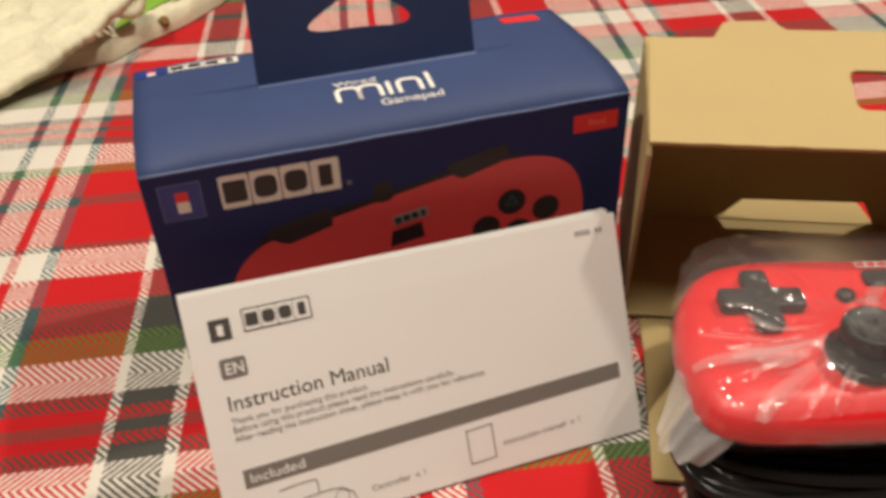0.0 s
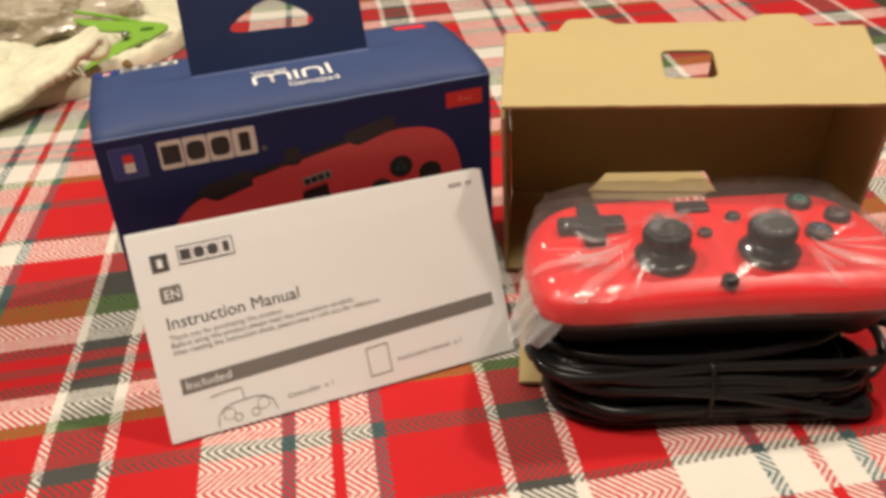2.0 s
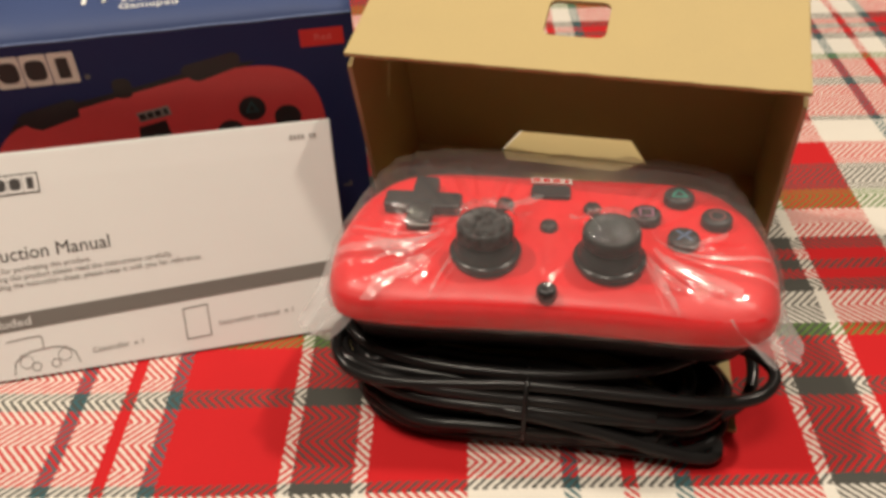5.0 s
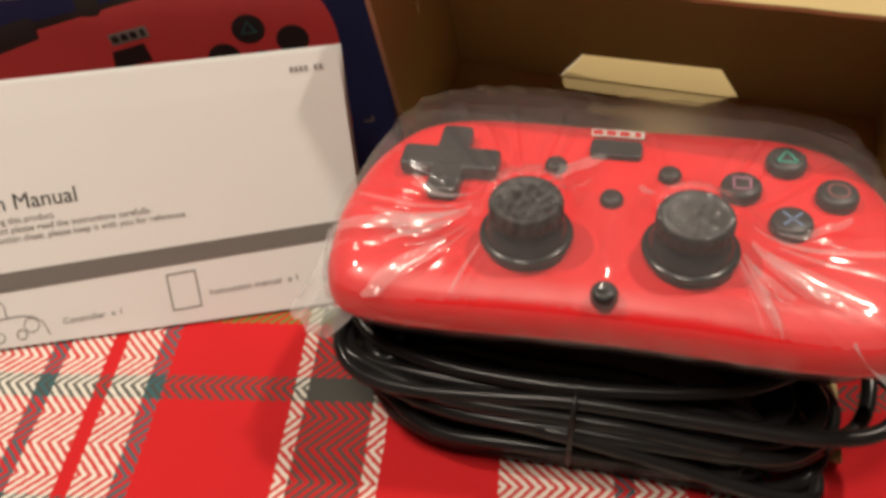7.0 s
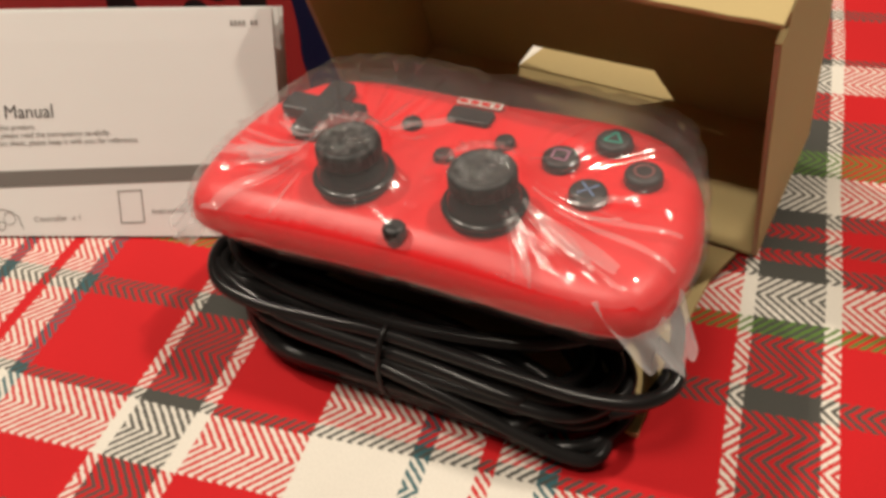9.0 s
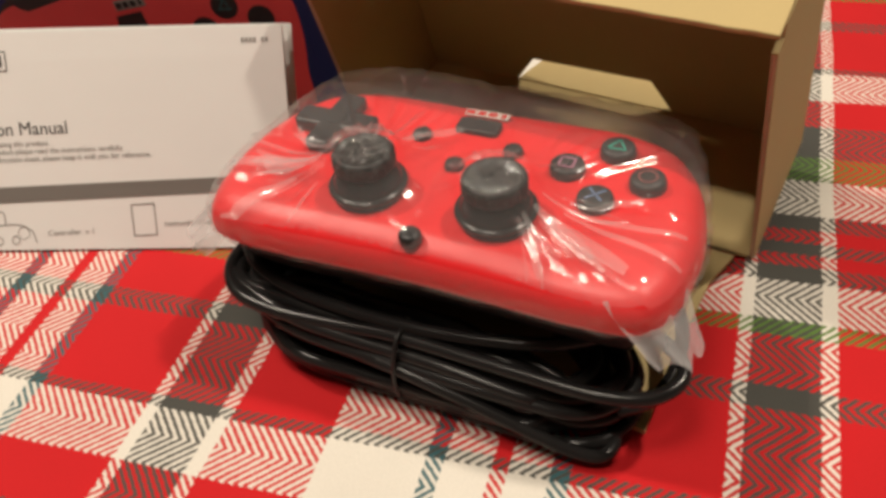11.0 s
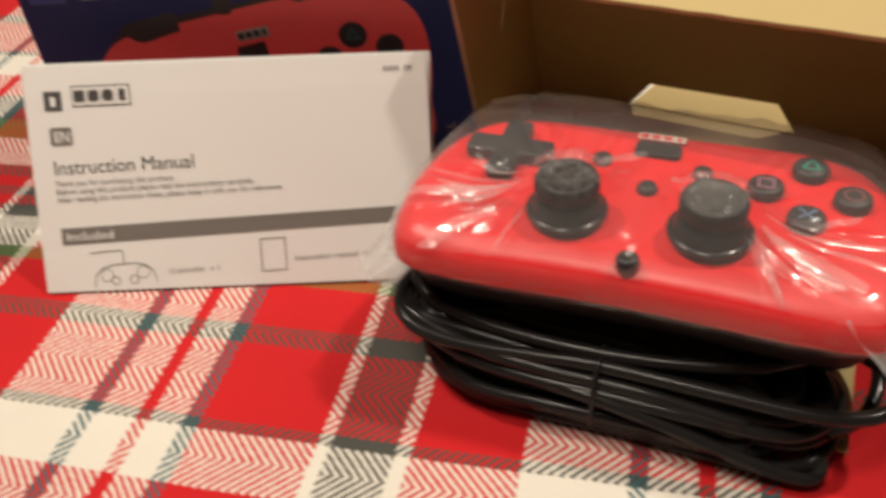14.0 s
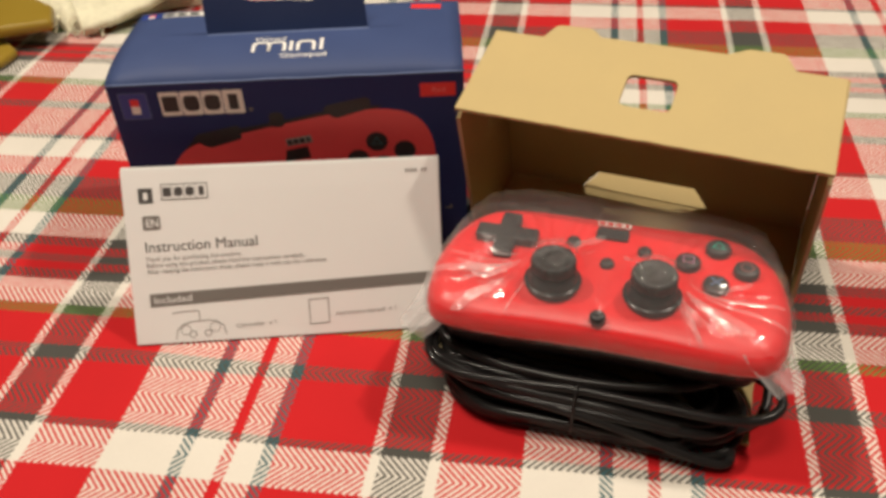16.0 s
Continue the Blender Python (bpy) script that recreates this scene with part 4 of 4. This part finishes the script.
def towel_mesh():
    """A heap of towelling: a rolled hem along its front, a hollow, and a big fold lying over it."""
    bm = bmesh.new()
    xs = [-560 + 3 * i for i in range(105)]
    ds = [0, 0.6, 1.6, 3, 5, 7.5, 10, 12.5, 15, 17.5, 20, 22, 24, 26, 28] + [31 + 4 * k for k in range(70)]
    g = []
    for x in xs:
        row = []
        y0 = towel_edge(x) + 2.0 * noise.noise(Vector((x * 0.09, 2, 2)))
        for d in ds:
            y = y0 + d
            side = min(1, max(0.0, (-246 - 0.9 * max(0.0, min(50, y - 488)) - x) / 10)) ** 0.5
            hem = 14 * math.sqrt(max(0.0, 1 - ((d - 13) / 13) ** 2)) if d < 26 else 0.0
            floor_z = 3.0 * min(1, d / 5)
            w = min(1, max(0.0, (-318 - x + 0.35 * (y - 390)) / 12))
            w = w * w * (3 - 2 * w) * min(1, max(0, d - 6) / 14) * (1 - min(1, max(0.0, (y - 446) / 18)))
            fold = w * (15 + 3.5 * math.sin((x * 0.8 + y * 0.6) * 0.11 + 2 * noise.noise(Vector((x * 0.02, y * 0.02, 8)))) + 9 * noise.noise(Vector((x * 0.02 + y * 0.013, y * 0.009 - x * 0.012, 4))))
            bk = min(1, max(0.0, (y - 492) / 22))
            back = bk * (6 + 4 * noise.noise(Vector((x * 0.025, y * 0.03, 1))))
            crease = 1 - abs(noise.noise(Vector(((x + 0.7 * y) * 0.010, (y - 0.9 * x) * 0.028, 5)))) * 3.0
            fold += w * 6 * max(0.0, crease)
            seam = ((x + 318) * 0.55 + (y - 372) * 0.85) / 5
            fold -= w * 5 * math.exp(-seam * seam)
            fuzz = (1.9 * noise.noise(Vector((x * 0.33, y * 0.33, 0))) + 1.6 * noise.noise(Vector((x * 0.1, y * 0.1, 7)))) * min(1, d / 4)
            row.append(bm.verts.new((x, y, max(0.3, side * (max(hem, floor_z, fold, back) + fuzz)))))
        g.append(row)
    for a, b in zip(g, g[1:]):
        for j in range(len(ds) - 1):
            bm.faces.new((a[j], b[j], b[j + 1], a[j + 1]))
    ex = bmesh.ops.extrude_face_region(bm, geom=bm.faces[:])
    for v in ex["geom"]:
        if isinstance(v, bmesh.types.BMVert):
            v.co.z = 0.1
    return bm


towel = thing("towel", pose(0, 0, 0), "crumpled cream terry towel with a rolled hem lying on the tablecloth", "towel")
part("terry", towel_mesh(), TOWEL, towel, smooth=True)


def towel_flap():
    """A heavy fold lying over the heap, with a stitched hem along its lower edge."""
    front = spline([(-392, 294, 6), (-377, 303, 8), (-359, 318, 12), (-340, 328, 20), (-325, 346, 25), (-310, 368, 31), (-301, 384, 34)], 9, False)
    n = len(front)
    bm, g = bmesh.new(), []
    for i, p in enumerate(front):
        u = i / (n - 1)
        out = Vector((-34 + 26 * u ** 1.5, 46 - 32 * u ** 1.5, 0))
        row = []
        for j in range(23):
            v = j / 22
            q = p + out * v
            z = 11 * (1 - 0.35 * u) * math.sin(math.pi * min(1, v * 0.85 + 0.04)) ** 0.6 - 2.6 * math.exp(-((v - 0.30) / 0.05) ** 2) - 5 * max(0, v - 0.8) / 0.2
            z += 2.2 * noise.noise(Vector((q.x * 0.06, q.y * 0.06, 3))) + 1.1 * noise.noise(Vector((q.x * 0.35, q.y * 0.35, 1)))
            e = 1.4 * noise.noise(Vector((q.x * 0.3, q.y * 0.3, 6))) * (1 - v)
            row.append(bm.verts.new((q.x + e, q.y - e, p.z + z)))
        g.append(row)
    for a, b in zip(g, g[1:]):
        for j in range(22):
            bm.faces.new((a[j], b[j], b[j + 1], a[j + 1]))
    ex = bmesh.ops.extrude_face_region(bm, geom=bm.faces[:])
    bmesh.ops.translate(bm, vec=(0, 1.5, -5), verts=[v for v in ex["geom"] if isinstance(v, bmesh.types.BMVert)])
    return bm


part("folded_flap", towel_flap(), TOWEL, towel, "folded flap with a stitched hem", smooth=True)
loop_bm = tube([Vector((10 * math.cos(a), 8 * math.sin(a), 1.5 * math.sin(2 * a))) for a in [2 * math.pi * i / 28 for i in range(28)]], 3.6, 10, True)
for v in loop_bm.verts:
    v.co += 0.7 * v.co.normalized() * noise.noise(v.co * 0.4)
part("hem_loop", loop_bm, TOWEL, towel, smooth=True, m=Matrix.Translation((-310, 381, 31)) @ pose(0, 0, 0, 48, 0, 20))
rnd = random.Random(3)
for k in range(4):
    x0, y0 = -324 + 2.0 * k + rnd.uniform(-1, 1), 350 + 2.2 * k
    part("loose_thread", tube(spline([(x0 - 2, y0 + 5, 25), (x0 + 2 + rnd.uniform(-1, 2), y0 - 1, 24), (x0 + 4 + rnd.uniform(-2, 4), y0 - 2 + rnd.uniform(-2, 2), 22 - k)], 4, False), 0.55, 5), TOWEL, towel, smooth=True)
for k in range(9):
    x0, y0 = -424 + 5 * k + rnd.uniform(-2, 2), 316 - 4 * math.sin(k) + rnd.uniform(-3, 3)
    part("loose_thread", tube(spline([(x0, y0 + 8, 9), (x0 + rnd.uniform(-3, 3), y0 - 4, 8), (x0 + rnd.uniform(-6, 6), y0 - 12, 3), (x0 + rnd.uniform(-9, 9), y0 - 17, 1.2)], 4, False), 0.7, 5), TOWEL, towel, smooth=True)
green = thing("green_utensil", pose(0, 0, 0), "bright green plastic utensil lying on a cream towel", "utensil")
part("blade", slab([(p.x, p.y) for p in spline([(-346, 486, 0), (-318, 473, 0), (-290, 463, 0), (-266, 450, 0), (-268, 438, 0), (-284, 428, 0), (-303, 412, 0), (-326, 393, 0), (-332, 399, 0), (-312, 423, 0), (-293, 441, 0), (-302, 450, 0), (-320, 459, 0)], 4)], 0, 3, 1.0), GREEN, green, smooth=False, m=Matrix.Translation((-290, 420, 12)) @ pose(0, 0, 0, 9, -4, 0) @ Matrix.Translation((290, -420, 0)))
part("rib", tube(spline([(-343, 484, 27), (-300, 466, 22), (-272, 446, 18), (-280, 428, 16)], 6, False), 1.8, 8), GREEN, green, smooth=True)
part("pivot_pin", turned([(3.0, 0), (3.0, 3), (2.2, 4), (0.4, 4.2)], 16), STEEL, green, "grey metal pivot pin", smooth=True, m=Matrix.Translation((-296, 432, 19)))
# thin dark patch on the uncut blade, paints the shade of a hole
part("hole_patch", slab(rounded(11, 4.5, 2.2), 0, 0.6), HOLESHADE, green, "dark green patch painted as the shade in a hole", m=Matrix.Translation((-281, 444, 19.6)) @ pose(0, 0, 0, 9, -4, -12))
packet = thing("yellow_packet", pose(0, 0, 0), "creased yellow plastic packet lying beside a towel", "packet")
part("upper_fold", slab([(-505, 300), (-450, 262), (-406, 281), (-419, 307), (-480, 345)], 12, 21, 3), YELLOW, packet)
part("lower_fold", slab([(-500, 282), (-443, 235), (-430, 243), (-428, 262), (-470, 300)], 0.3, 7, 2.5), YELLOW, packet)
crumb = thing("crumb", pose(-0.2922, 0.3995, 0.0085), "small brown crumb beside a cream towel", "crumb")
cb = bmesh.new()
bmesh.ops.create_icosphere(cb, subdivisions=2, radius=3.6)
for v in cb.verts:
    v.co *= 1 + 0.5 * noise.noise(v.co * 0.3)
part("crust", cb, CRUMB, crumb, smooth=True)

wrapper = thing("plastic_wrapper", pose(-0.395, 0.535, 0.004), "crumpled shiny brown plastic wrapper lying behind a cream towel", "wrapper")
lump = bmesh.new()
bmesh.ops.create_icosphere(lump, subdivisions=5, radius=1.0)
for v in lump.verts:
    ridge = 1 - 2.2 * abs(noise.noise(v.co * 3.0 + Vector((1, 4, 2))))
    k = 0.92 + 0.22 * noise.noise(v.co * 2.1 + Vector((3, 1, 2))) + 0.10 * ridge + 0.02 * (1 - 2.5 * abs(noise.noise(v.co * 7.0)))
    v.co = Vector((v.co.x * 96 * k, v.co.y * 56 * k, max(0.0, v.co.z * 42 * k + 8)))
part("film", lump, WRAPPER, wrapper, smooth=False)
